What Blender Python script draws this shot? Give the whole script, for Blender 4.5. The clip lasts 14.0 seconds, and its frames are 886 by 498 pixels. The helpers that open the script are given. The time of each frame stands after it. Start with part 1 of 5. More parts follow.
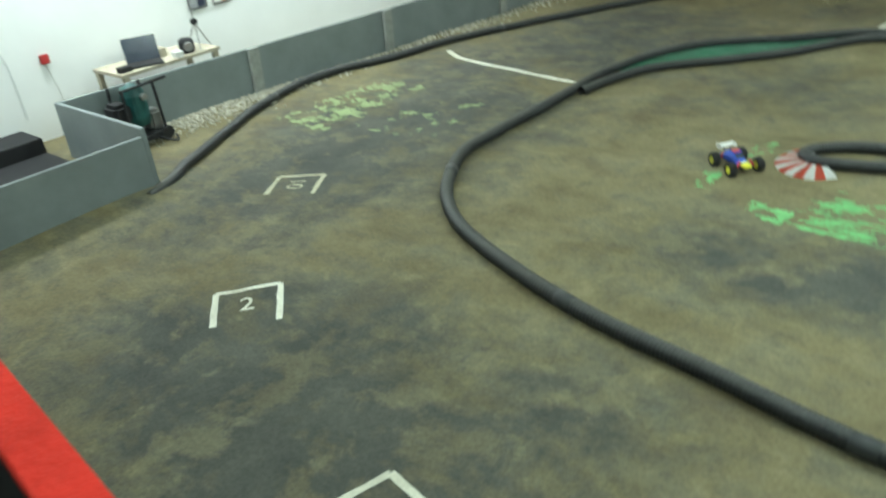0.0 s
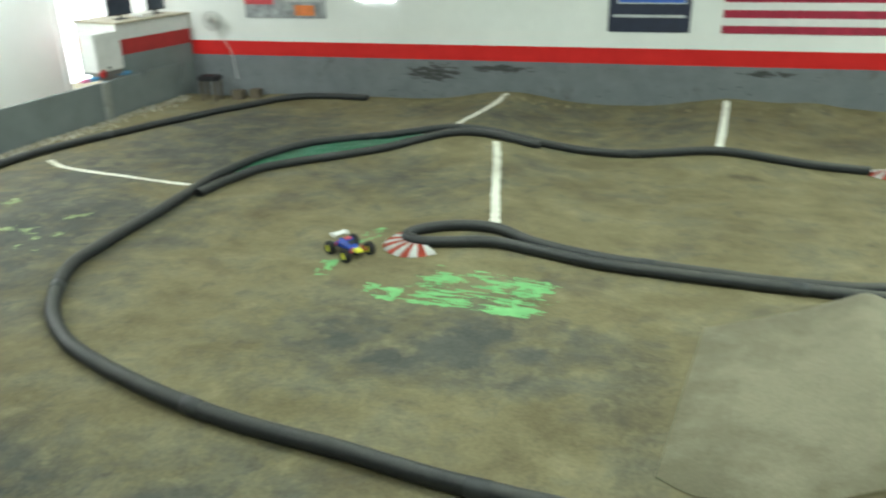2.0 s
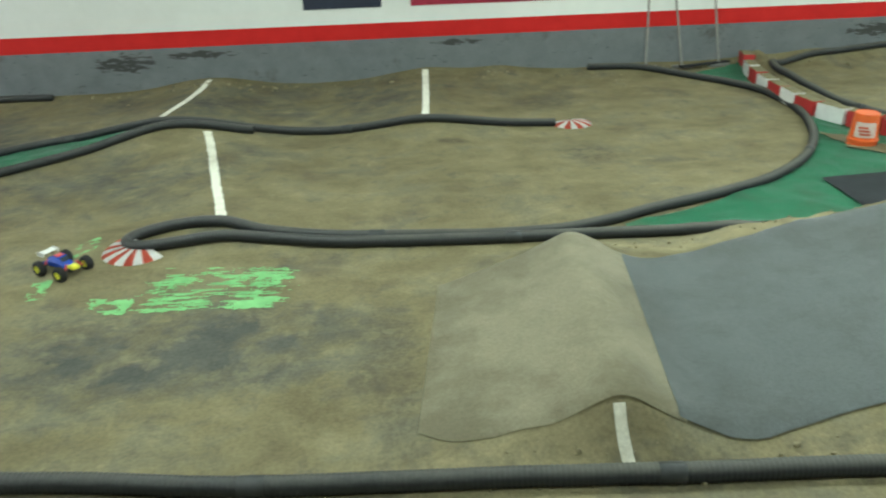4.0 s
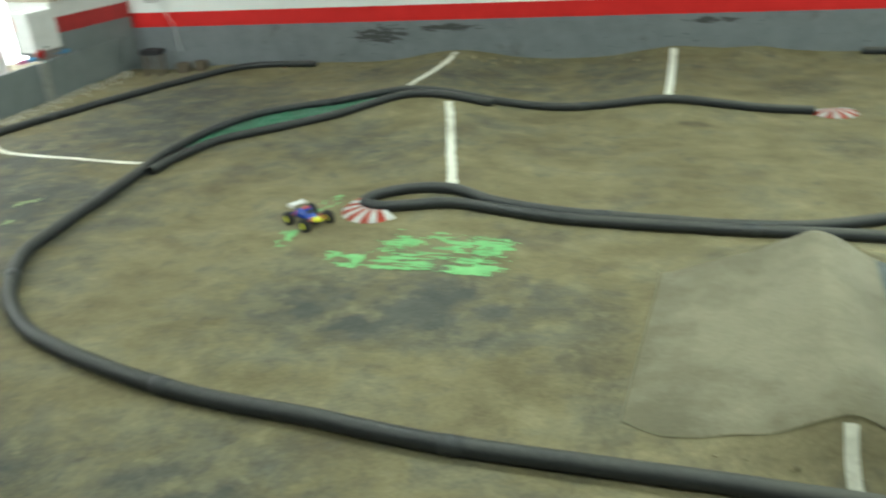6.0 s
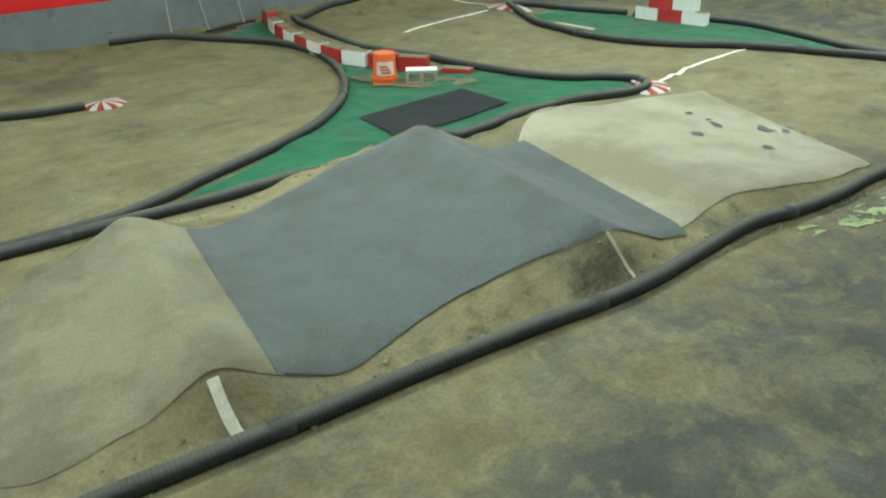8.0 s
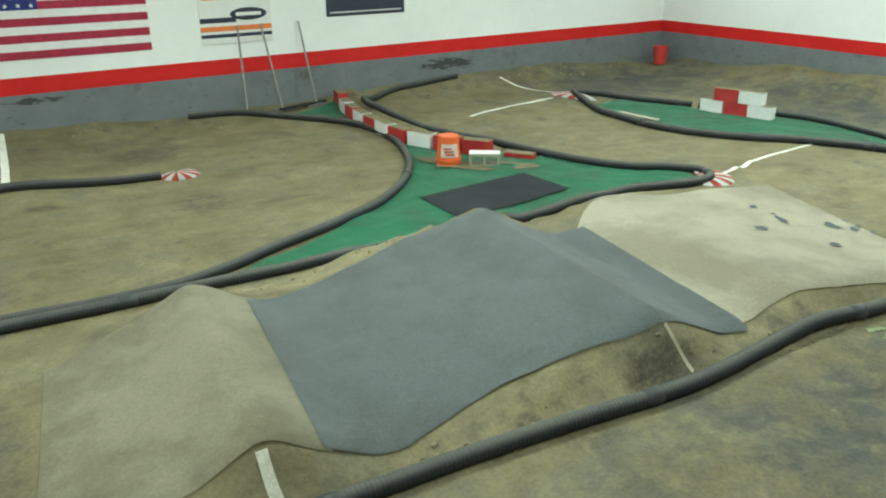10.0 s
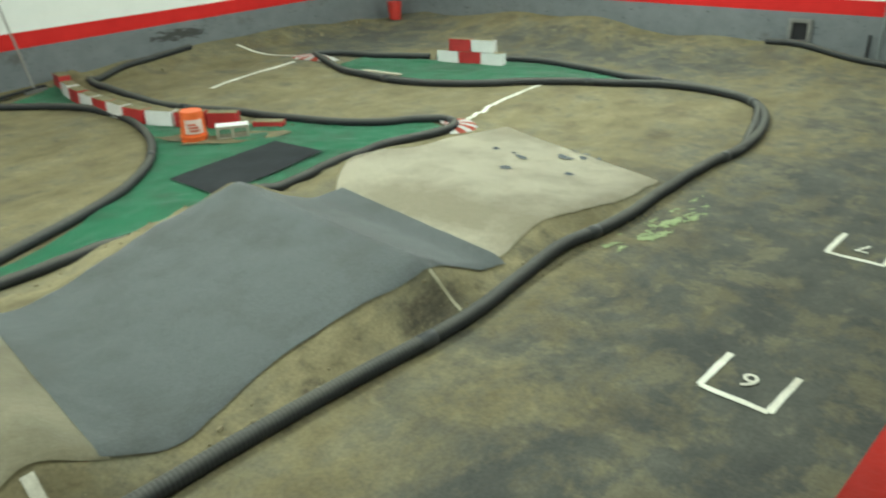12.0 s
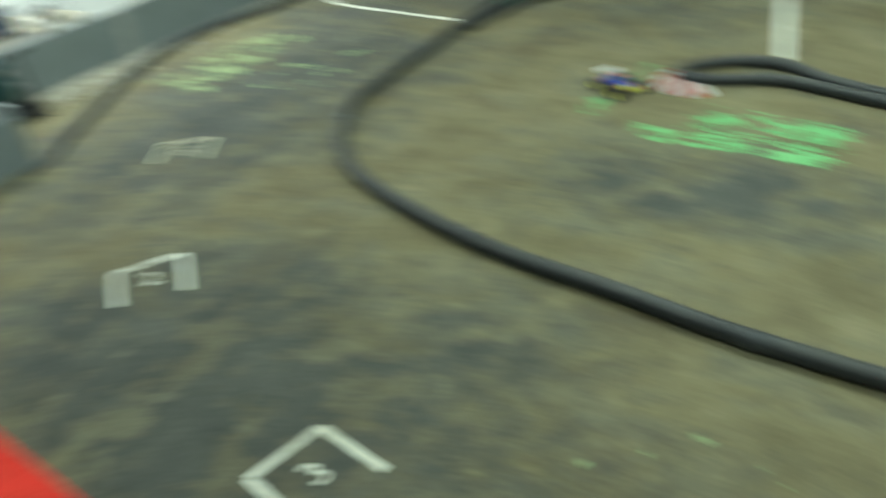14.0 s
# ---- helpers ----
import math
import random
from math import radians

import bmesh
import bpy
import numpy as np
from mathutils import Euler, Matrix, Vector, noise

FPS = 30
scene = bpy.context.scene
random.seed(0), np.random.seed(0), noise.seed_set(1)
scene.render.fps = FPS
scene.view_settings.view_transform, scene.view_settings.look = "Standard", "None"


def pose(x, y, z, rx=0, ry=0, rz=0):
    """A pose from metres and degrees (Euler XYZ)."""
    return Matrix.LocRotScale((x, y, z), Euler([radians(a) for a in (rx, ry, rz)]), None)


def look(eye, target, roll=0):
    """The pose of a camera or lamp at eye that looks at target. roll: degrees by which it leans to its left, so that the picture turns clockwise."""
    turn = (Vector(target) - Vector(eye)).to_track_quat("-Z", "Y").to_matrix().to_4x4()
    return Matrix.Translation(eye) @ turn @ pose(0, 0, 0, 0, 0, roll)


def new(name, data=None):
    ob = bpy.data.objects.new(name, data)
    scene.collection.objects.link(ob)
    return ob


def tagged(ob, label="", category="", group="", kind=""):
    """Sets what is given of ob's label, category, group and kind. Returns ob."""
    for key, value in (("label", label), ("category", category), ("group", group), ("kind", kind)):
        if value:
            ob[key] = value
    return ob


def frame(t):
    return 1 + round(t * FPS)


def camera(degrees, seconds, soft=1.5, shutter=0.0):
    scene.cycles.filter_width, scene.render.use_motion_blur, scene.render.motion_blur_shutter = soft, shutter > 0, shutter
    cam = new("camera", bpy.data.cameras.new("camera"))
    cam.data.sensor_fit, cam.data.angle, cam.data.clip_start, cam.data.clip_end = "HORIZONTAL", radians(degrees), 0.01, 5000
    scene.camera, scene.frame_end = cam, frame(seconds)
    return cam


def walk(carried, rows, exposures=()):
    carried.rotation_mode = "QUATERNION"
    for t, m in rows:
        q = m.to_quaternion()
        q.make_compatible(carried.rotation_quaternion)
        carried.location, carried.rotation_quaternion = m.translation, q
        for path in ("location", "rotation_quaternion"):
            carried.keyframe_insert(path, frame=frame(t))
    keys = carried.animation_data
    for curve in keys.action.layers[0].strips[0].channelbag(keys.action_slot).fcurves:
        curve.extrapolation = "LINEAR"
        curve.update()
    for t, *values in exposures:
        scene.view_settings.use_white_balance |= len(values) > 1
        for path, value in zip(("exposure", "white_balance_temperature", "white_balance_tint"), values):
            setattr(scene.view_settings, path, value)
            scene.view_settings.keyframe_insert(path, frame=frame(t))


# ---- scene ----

# ---- camera and its way ----
cam = camera(58.5, 14.0, soft=2.0, shutter=0.5)
PATH = [
    (0, pose(-0.209, -0.005, 2.772, 61.65, 5.38, 40.18)),
    (0.2, pose(-0.161, 0.032, 2.792, 64.06, 2.83, 41.80)),
    (0.4, pose(-0.133, 0.026, 2.787, 66.62, -0.02, 39.34)),
    (0.5, pose(-0.088, 0.011, 2.774, 67.13, 0.59, 37.45)),
    (1, pose(-0.065, 0.015, 2.767, 66.94, 0.91, 30.31)),
    (1.5, pose(-0.055, 0.048, 2.746, 67.54, 0.02, 24.08)),
    (2, pose(-0.006, 0.024, 2.761, 67.32, 1.04, 14.54)),
    (2.2, pose(0.005, 0.001, 2.776, 66.49, 1.60, 10.46)),
    (2.5, pose(0.012, 0.008, 2.766, 65.76, 1.77, 5.43)),
    (2.7, pose(0.027, -0.004, 2.779, 65.65, 1.82, 2.78)),
    (3.2, pose(0.024, -0.010, 2.790, 65.40, 1.70, -4.4)),
    (3.75, pose(-0.015, -0.020, 2.805, 65.20, 1.40, -8.2)),
    (4.3, pose(-0.065, -0.035, 2.825, 65.35, 1.20, -2.8)),
    (4.8, pose(-0.097, -0.043, 2.833, 65.57, 1.48, 6.20)),
    (5, pose(-0.102, -0.043, 2.830, 65.77, 2.06, 9.94)),
    (5.5, pose(-0.057, -0.043, 2.832, 64.65, 3.37, 14.81)),
    (6, pose(0.010, -0.008, 2.785, 64.38, 3.21, 10.47)),
    (6.5, pose(0.090, -0.004, 2.742, 61.93, 1.30, -9.83)),
    (7, pose(0.117, 0.017, 2.718, 61.53, 0.50, -24.20)),
    (7.5, pose(0.138, 0.016, 2.713, 61.37, 1.03, -35.10)),
    (8, pose(0.131, 0.014, 2.709, 62.50, 1.16, -39.11)),
    (8.5, pose(0.118, 0.016, 2.723, 64.99, 0.59, -37.83)),
    (8.7, pose(0.103, 0.015, 2.729, 66.17, 0.08, -36.96)),
    (9.4, pose(0.110, 0.008, 2.735, 68.30, 0.10, -33.60)),
    (10.2, pose(0.130, 0.000, 2.738, 68.10, 0.50, -34.90)),
    (10.8, pose(0.146, -0.008, 2.738, 67.12, 0.98, -39.24)),
    (11, pose(0.160, -0.008, 2.728, 67.47, 1.29, -40.98)),
    (11.5, pose(0.129, -0.038, 2.750, 66.98, 2.07, -45.75)),
    (12, pose(0.142, -0.064, 2.751, 65.31, 1.56, -52.63)),
    (12.5, pose(0.142, -0.046, 2.728, 63.91, 0.70, -56.50)),
    (13, pose(0.106, 0.015, 2.708, 60.81, -1.89, -54.20)),
    (13.4, pose(-0.105, 0.034, 2.756, 54.30, -6.16, -34.06)),
    (13.5, pose(-0.184, 0.059, 2.768, 51.75, -5.28, -24.05)),
    (13.6, pose(-0.220, 0.075, 2.780, 50.30, -2.50, -13.10)),
    (13.7, pose(-0.240, 0.078, 2.789, 49.90, 0.50, -2.00)),
    (13.8, pose(-0.240, 0.050, 2.795, 51.20, 3.20, 9.00)),
    (13.9, pose(-0.225, 0.005, 2.800, 53.80, 5.50, 20.00)),
    (14, pose(-0.205, -0.039, 2.803, 56.64, 7.24, 30.80)),
]
walk(cam, PATH, [(0.0, -0.08, 6150, 2), (0.25, -0.07, 6200, 5), (0.6, -0.03, 6300, 7), (2.5, 0.0, 6380, 7), (11.3, 0.02, 6400, 7), (12.4, 0.02, 6680, 9), (13.1, 0.02, 6680, 9), (13.6, -0.08, 6350, 2), (14.0, -0.13, 6150, -1)])

# ---- light ----
world = bpy.data.worlds.new("world")
scene.world = world
world.use_nodes = True
sky = world.node_tree.nodes.new("ShaderNodeTexSky")
sky.sky_type = "NISHITA"
sky.sun_disc = False
sky.sun_elevation = radians(40)
world.node_tree.links.new(sky.outputs[0], world.node_tree.nodes["Background"].inputs[0])
world.node_tree.nodes["Background"].inputs[1].default_value = 0.12

XW, YW = 14.35, 12.3          # inner faces of the right-hand and the far wall
XL, YS, CEIL = -9.4, -4.0, 4.3


def area_lamp(x, y, z, sx, sy, watts, colour=(0.86, 1.0, 0.92), turn=None):
    lamp = bpy.data.lights.new("tube_and_fill_light", "AREA")
    lamp.shape, lamp.size, lamp.size_y, lamp.energy, lamp.color = "RECTANGLE", sx, sy, watts, colour
    ob = new("tube_and_fill_light", lamp)
    ob.matrix_world = turn if turn else pose(x, y, z)
    return ob


for lx in (-6.5, -1.5, 3.5, 8.5, 12.5):
    for ly, watts in ((1.2, 82), (5.2, 148), (9.4, 84)):
        if (lx, ly) == (-6.5, 9.4):
            watts *= 0.4     # turned down only to darken the dim far corner
        area_lamp(lx, ly, CEIL - 0.16, 1.2, 0.3, watts * {-6.5: 0.44, -1.5: 0.92, 3.5: 1.14, 8.5: 1.10}.get(lx, 1.0))
# added fill lamps, no fitting behind them, that brighten the west wall
for ly, watts in ((1.0, 102), (4.0, 102), (7.0, 112), (9.4, 74)):
    area_lamp(0, 0, 0, 1.2, 0.15, watts, (0.93, 1.0, 0.97), look((XL + 0.75, ly, 3.6), (XL, ly + 0.3, 1.2)))

# ---- helpers ----


def part(name, bm, material, parent=None, label="", smooth=False):
    me = bpy.data.meshes.new(name)
    bm.to_mesh(me)
    bm.free()
    if material:
        me.materials.append(material)
    if smooth:
        for p in me.polygons:
            p.use_smooth = True
    ob = new(name, me)
    if parent:
        ob.parent = parent
    if label:
        ob["label"] = label
    return ob


def empty(name, m, label, category, group="", kind=""):
    ob = new(name)
    ob.empty_display_size = 0.1
    ob.matrix_world = m
    return tagged(ob, label, category, group, kind)


def box(bm, x0, x1, y0, y1, z0, z1, bevel=0.0):
    r = bmesh.ops.create_cube(bm, size=1.0, matrix=Matrix.LocRotScale(((x0 + x1) / 2, (y0 + y1) / 2, (z0 + z1) / 2), None, (x1 - x0, y1 - y0, z1 - z0)))
    if bevel:
        es = {e for v in r["verts"] for e in v.link_edges}
        bmesh.ops.bevel(bm, geom=list(es), offset=bevel, segments=2, affect="EDGES")
    return bm


def boxm(x0, x1, y0, y1, z0, z1, bevel=0.0):
    return box(bmesh.new(), x0, x1, y0, y1, z0, z1, bevel)


def turned(profile, n=24, bm=None, m=None):
    """A solid turned round z from (radius, height) pairs."""
    bm = bm or bmesh.new()
    rings = []
    for r, z in profile:
        rings.append([bm.verts.new(((m or Matrix()) @ Vector((r * math.cos(a), r * math.sin(a), z)))) for a in [2 * math.pi * k / n for k in range(n)]])
    for a, b in zip(rings, rings[1:]):
        for k in range(n):
            bm.faces.new((a[k], a[(k + 1) % n], b[(k + 1) % n], b[k]))
    bm.faces.new(rings[0][::-1])
    bm.faces.new(rings[-1])
    return bm


def tube(bm, p, q, r, n=10):
    p, q = Vector(p), Vector(q)
    m = Matrix.Translation(p) @ (q - p).to_track_quat("Z", "Y").to_matrix().to_4x4()
    return turned([(r, 0), (r, (q - p).length)], n, bm, m)


def smooth_line(pts, step):
    """Catmull-Rom through the points, resampled at an even step."""
    P = [np.array(p, float) for p in pts]
    P = [2 * P[0] - P[1]] + P + [2 * P[-1] - P[-2]]
    out = []
    for i in range(1, len(P) - 2):
        for t in np.linspace(0, 1, 24, endpoint=False):
            a, b, c, d = P[i - 1:i + 3]
            out.append(0.5 * (2 * b + (c - a) * t + (2 * a - 5 * b + 4 * c - d) * t * t + (3 * b - a - 3 * c + d) * t ** 3))
    out.append(P[-2])
    out = np.array(out)
    s = np.concatenate([[0], np.cumsum(np.linalg.norm(np.diff(out, axis=0), axis=1))])
    n = max(2, int(s[-1] / step))
    u = np.linspace(0, s[-1], n + 1)
    return np.stack([np.interp(u, s, out[:, k]) for k in range(out.shape[1])], 1)


# ---- the shape of the dirt ----
def ridge(x, y, p, q, h, w):
    dx, dy = q[0] - p[0], q[1] - p[1]
    t = min(1.0, max(0.0, ((x - p[0]) * dx + (y - p[1]) * dy) / (dx * dx + dy * dy)))
    d2 = (x - p[0] - t * dx) ** 2 + (y - p[1] - t * dy) ** 2
    return h * math.exp(-d2 / (2 * w * w))


def sstep(a, b, v):
    t = min(1.0, max(0.0, (v - a) / (b - a)))
    return t * t * (3 - 2 * t)


KU = [0.0, 0.25, 0.9, 1.24, 1.40, 1.60, 1.82, 2.3, 3.0, 3.6, 3.95, 4.08, 4.35, 4.62, 4.9, 5.4, 5.9, 6.7, 7.6, 8.5]
KZ = [0.0, 0.02, 0.19, 0.35, 0.29, 0.18, 0.11, 0.10, 0.20, 0.32, 0.41, 0.34, 0.20, 0.11, 0.13, 0.20, 0.19, 0.10, 0.03, 0.0]
KFINE = np.linspace(0, 8.5, 171)
KLIN = np.interp(KFINE, KU, KZ)
KSM = np.convolve(np.pad(KLIN, 1, mode="edge"), np.array([1, 2, 1]) / 4.0, mode="valid")
KSM = np.where((KFINE > 3.8) & (KFINE < 4.2), KLIN, KSM)


def hgt(x, y):
    z = 0.0
    if -0.2 < x < 9.2 and 2.5 < y < 6.4:
        u = x - 0.13 * (y - 3.2)
        if 0 < u < 8.5:
            wob = 0.05 * noise.noise((x * 1.3, 3.1, 0.0))
            y0 = 3.15 - 0.09 * x
            side = sstep(y0, y0 + 0.38 + wob, y) * (1 - sstep(5.42 + wob, 6.0, y))
            flank = side * (1 - side) * 4
            z += float(np.interp(u, KFINE, KSM)) * side + flank * 0.035 * noise.noise((x * 5.0, y * 5.0, 2.0))
    z += ridge(x, y, (-2.45, 9.9), (-2.2, 12.4), 0.15, 0.55)
    z += ridge(x, y, (0.85, 9.8), (1.1, 12.4), 0.15, 0.55)
    z += ridge(x, y, (-1.3, 6.9), (-1.8, 9.4), 0.10, 0.55)
    z += ridge(x, y, (6.42, 12.1), (6.18, 10.8), 0.17, 0.13)
    z += ridge(x, y, (6.14, 10.5), (6.10, 9.4), 0.15, 0.13)
    z += ridge(x, y, (6.20, 9.1), (6.5, 8.55), 0.14, 0.12)
    z += ridge(x, y, (3.15, 5.86), (4.5, 5.7), 0.09, 0.16)
    z += ridge(x, y, (7.9, 5.7), (10.4, 5.85), 0.05, 0.45)
    z += ridge(x, y, (7.3, 9.85), (9.5, 10.3), 0.08, 0.5)
    z += ridge(x, y, (-6.0, 12.6), (2.0, 12.6), 0.09, 0.45)
    z += ridge(x, y, (2.5, 12.6), (13.0, 12.6), 0.17 + 0.07 * noise.noise((x * 0.7, 2.0, 0)), 0.5)
    z += ridge(x, y, (7.6, 12.6), (11.4, 12.6), 0.14, 0.5)
    z += ridge(x, y, (14.6, 3.6), (14.6, 11.2), 0.22 + 0.10 * noise.noise((0, y * 0.8, 0)), 0.7)
    z += ridge(x, y, (14.4, 7.6), (14.4, 8.6), 0.16, 0.7)
    z += ridge(x, y, (-8.45, 3.6), (-7.75, 12.0), 0.07, 0.22)
    z += ridge(x, y, (-7.4, 1.0), (-7.0, 3.0), 0.10, 0.45)
    z += 0.022 * noise.noise((x * 0.55, y * 0.55, 1.7)) + 0.009 * noise.noise((x * 1.9, y * 1.9, 4.2)) + 0.004 * noise.noise((x * 6, y * 6, 8.0))
    return z


# ---- materials ----
def nodes_of(name):
    m = bpy.data.materials.new(name)
    m.use_nodes = True
    nt = m.node_tree
    return m, nt, nt.nodes["Principled BSDF"]


def tex(nt, scale, detail=4.0, rough=0.6, kind="ShaderNodeTexNoise", vec=None):
    n = nt.nodes.new(kind)
    n.inputs["Scale"].default_value = scale
    if kind == "ShaderNodeTexNoise":
        n.inputs["Detail"].default_value, n.inputs["Roughness"].default_value = detail, rough
    if vec is None:
        vec = nt.nodes.new("ShaderNodeTexCoord").outputs["Object"]
    nt.links.new(vec, n.inputs["Vector"])
    return n


def ramp(nt, fac, stops):
    r = nt.nodes.new("ShaderNodeValToRGB")
    el = r.color_ramp.elements
    while len(el) < len(stops):
        el.new(0.5)
    for e, (p, c) in zip(el, stops):
        e.position, e.color = p, (c if len(c) == 4 else (*c, 1))
    nt.links.new(fac, r.inputs[0])
    return r


def grey(v):
    return (v, v, v)


def blend(nt, fac, a, b, mode="MIX"):
    n = nt.nodes.new("ShaderNodeMix")
    n.data_type, n.blend_type = "RGBA", mode
    for sock, v in ((n.inputs[0], fac), (n.inputs[6], a), (n.inputs[7], b)):
        if hasattr(v, "links"):
            nt.links.new(v, sock)
        else:
            sock.default_value = v if isinstance(v, (int, float)) else (*v, 1) if len(v) == 3 else v
    return n.outputs[2]


def calc(nt, op, a, b=0.0, clamp=False):
    n = nt.nodes.new("ShaderNodeMath")
    n.operation, n.use_clamp = op, clamp
    for sock, v in zip(n.inputs, (a, b)):
        if hasattr(v, "links"):
            nt.links.new(v, sock)
        else:
            sock.default_value = v
    return n.outputs[0]


def bump(nt, bsdf, height, strength, dist):
    b = nt.nodes.new("ShaderNodeBump")
    b.inputs["Strength"].default_value, b.inputs["Distance"].default_value = strength, dist
    nt.links.new(height, b.inputs["Height"])
    nt.links.new(b.outputs[0], bsdf.inputs["Normal"])


def plain(name, colour, rough=0.6, metal=0.0, vary=0.15, scale=8.0, bumped=0.0):
    """Paint or plastic with faint mottling."""
    m, nt, b = nodes_of(name)
    n = tex(nt, scale, 5)
    dark = tuple(c * (1 - vary) for c in colour)
    light = tuple(min(1, c * (1 + vary)) for c in colour)
    nt.links.new(ramp(nt, n.outputs[0], [(0.3, dark), (0.7, light)]).outputs[0], b.inputs["Base Color"])
    b.inputs["Roughness"].default_value, b.inputs["Metallic"].default_value = rough, metal
    if bumped:
        bump(nt, b, tex(nt, scale * 6, 3).outputs[0], bumped, 0.01)
    return m


RUBBER = ((6.5, 0.9, 4.8, 1.55, 0.17), (3.0, 1.3, 3.0, 0.8, 0.11), (-3.2, 1.9, 2.2, 1.2, 0.145), (-5.9, 5.4, 1.4, 2.6, 0.15), (-1.3, 4.75, 1.3, 0.65, 0.11),
          (-5.6, 9.6, 1.6, 1.6, 0.14), (-6.4, 7.4, 1.1, 1.4, 0.12), (-1.2, 11.2, 2.6, 0.9, 0.08), (-2.6, 8.2, 1.2, 0.9, 0.07), (11.9, 11.0, 2.2, 1.3, 0.15), (12.8, 6.0, 1.3, 4.0, 0.125), (-1.2, 1.5, 1.2, 0.75, 0.125), (0.7, 1.1, 1.2, 0.5, 0.10))
# damp or oily spots, and at (2.75, 2.99) a hole's shade painted on: x, y, half length, half depth, strength
STAINS_AND_HOLE = ((3.80, 2.93, 0.30, 0.17, 1.0), (2.5, 10.7, 0.55, 0.45, 0.55), (2.6, 8.35, 0.42, 0.4, 0.5), (8.95, 3.5, 0.32, 0.16, 0.7), (1.55, 3.12, 0.3, 0.12, 0.6), (0.1, 4.3, 0.22, 0.9, 0.55), (2.75, 2.99, 0.10, 0.05, 0.9),
          (7.6, 6.6, 0.3, 0.15, 0.5), (1.1, 9.0, 0.2, 0.1, 0.6), (3.4, 8.0, 0.3, 0.08, 0.5))


def dirt_material():
    m, nt, b = nodes_of("packed_dirt")
    pos = nt.nodes.new("ShaderNodeTexCoord").outputs["Object"]
    warp = tex(nt, 0.9, 3, 0.5, vec=pos)
    wv = nt.nodes.new("ShaderNodeVectorMath")
    wv.operation = "MULTIPLY_ADD"
    nt.links.new(warp.outputs["Color"], wv.inputs[0])
    wv.inputs[1].default_value = (0.45, 0.45, 0)
    nt.links.new(pos, wv.inputs[2])
    wpos = wv.outputs[0]
    long = nt.nodes.new("ShaderNodeMapping")
    long.inputs["Scale"].default_value = (0.8, 1.2, 1)
    nt.links.new(wpos, long.inputs["Vector"])
    big = tex(nt, 0.75, 5, 0.6, vec=wpos)
    mid = tex(nt, 1.7, 8, 0.60, vec=long.outputs[0])
    small = tex(nt, 5.0, 6, 0.60, vec=wpos)
    fine = tex(nt, 38, 6, 0.7, vec=pos)
    base = ramp(nt, mid.outputs[0], [(0.30, (0.124, 0.104, 0.053)), (0.5, (0.190, 0.163, 0.086)), (0.70, (0.258, 0.229, 0.130))]).outputs[0]
    sep = nt.nodes.new("ShaderNodeSeparateXYZ")
    nt.links.new(wpos, sep.inputs[0])
    # tyre rubber laid down on the racing line
    bias = None
    for cx, cy, rx, ry, amount in RUBBER:
        dx = calc(nt, "DIVIDE", calc(nt, "SUBTRACT", sep.outputs[0], cx + 0.22), rx)
        dy = calc(nt, "DIVIDE", calc(nt, "SUBTRACT", sep.outputs[1], cy + 0.22), ry)
        d2 = calc(nt, "ADD", calc(nt, "MULTIPLY", dx, dx), calc(nt, "MULTIPLY", dy, dy))
        g = calc(nt, "MULTIPLY", calc(nt, "POWER", 2.718, calc(nt, "MULTIPLY", d2, -1.0)), amount)
        bias = g if bias is None else calc(nt, "MAXIMUM", bias, g)
    grit = tex(nt, 15, 5, 0.7, vec=wpos)
    mix = calc(nt, "ADD", calc(nt, "ADD", calc(nt, "MULTIPLY", big.outputs[0], 0.28), calc(nt, "MULTIPLY", mid.outputs[0], 0.36)), calc(nt, "ADD", calc(nt, "MULTIPLY", small.outputs[0], 0.24), bias))
    mix = calc(nt, "ADD", mix, calc(nt, "MULTIPLY", grit.outputs[0], 0.12))
    rub = ramp(nt, mix, [(0.49, grey(0)), (0.55, grey(0.52)), (0.62, grey(0.92))]).outputs[0]
    # crisp scabs of bare clay left in the rubber
    scab = ramp(nt, tex(nt, 2.6, 10, 0.66, vec=wpos).outputs[0], [(0.51, grey(0)), (0.59, grey(0.45))]).outputs[0]
    rub = calc(nt, "MULTIPLY", rub, calc(nt, "SUBTRACT", 1.0, scab))
    rub = calc(nt, "MULTIPLY", rub, calc(nt, "ADD", calc(nt, "MULTIPLY", bias, 4.5), 0.66, True))
    crust = ramp(nt, tex(nt, 3.4, 10, 0.68, vec=wpos).outputs[0], [(0.56, grey(0)), (0.61, grey(0.5))]).outputs[0]
    rub = calc(nt, "MAXIMUM", rub, calc(nt, "MULTIPLY", crust, calc(nt, "MULTIPLY", bias, 7.0, True)))
    # broad damp brown stains
    damp = ramp(nt, tex(nt, 1.15, 6, 0.6, vec=pos).outputs[0], [(0.54, grey(0)), (0.66, grey(0.6))]).outputs[0]
    base = blend(nt, damp, base, (0.105, 0.086, 0.052))
    # loose fresh clay shovelled up on the flanks of the jumps and along the far edge of the carpets
    fresh = None
    for cx, cy, rx, ry in ((2.95, 3.02, 1.25, 0.22), (0.7, 3.2, 0.7, 0.25), (4.9, 2.85, 0.8, 0.2), (2.7, 5.75, 1.5, 0.25), (6.6, 2.65, 1.0, 0.14)):
        dx = calc(nt, "DIVIDE", calc(nt, "SUBTRACT", sep.outputs[0], cx + 0.22), rx)
        dy = calc(nt, "DIVIDE", calc(nt, "SUBTRACT", sep.outputs[1], cy + 0.22), ry)
        g = calc(nt, "SUBTRACT", 1.3, calc(nt, "ADD", calc(nt, "MULTIPLY", dx, dx), calc(nt, "MULTIPLY", dy, dy)), True)
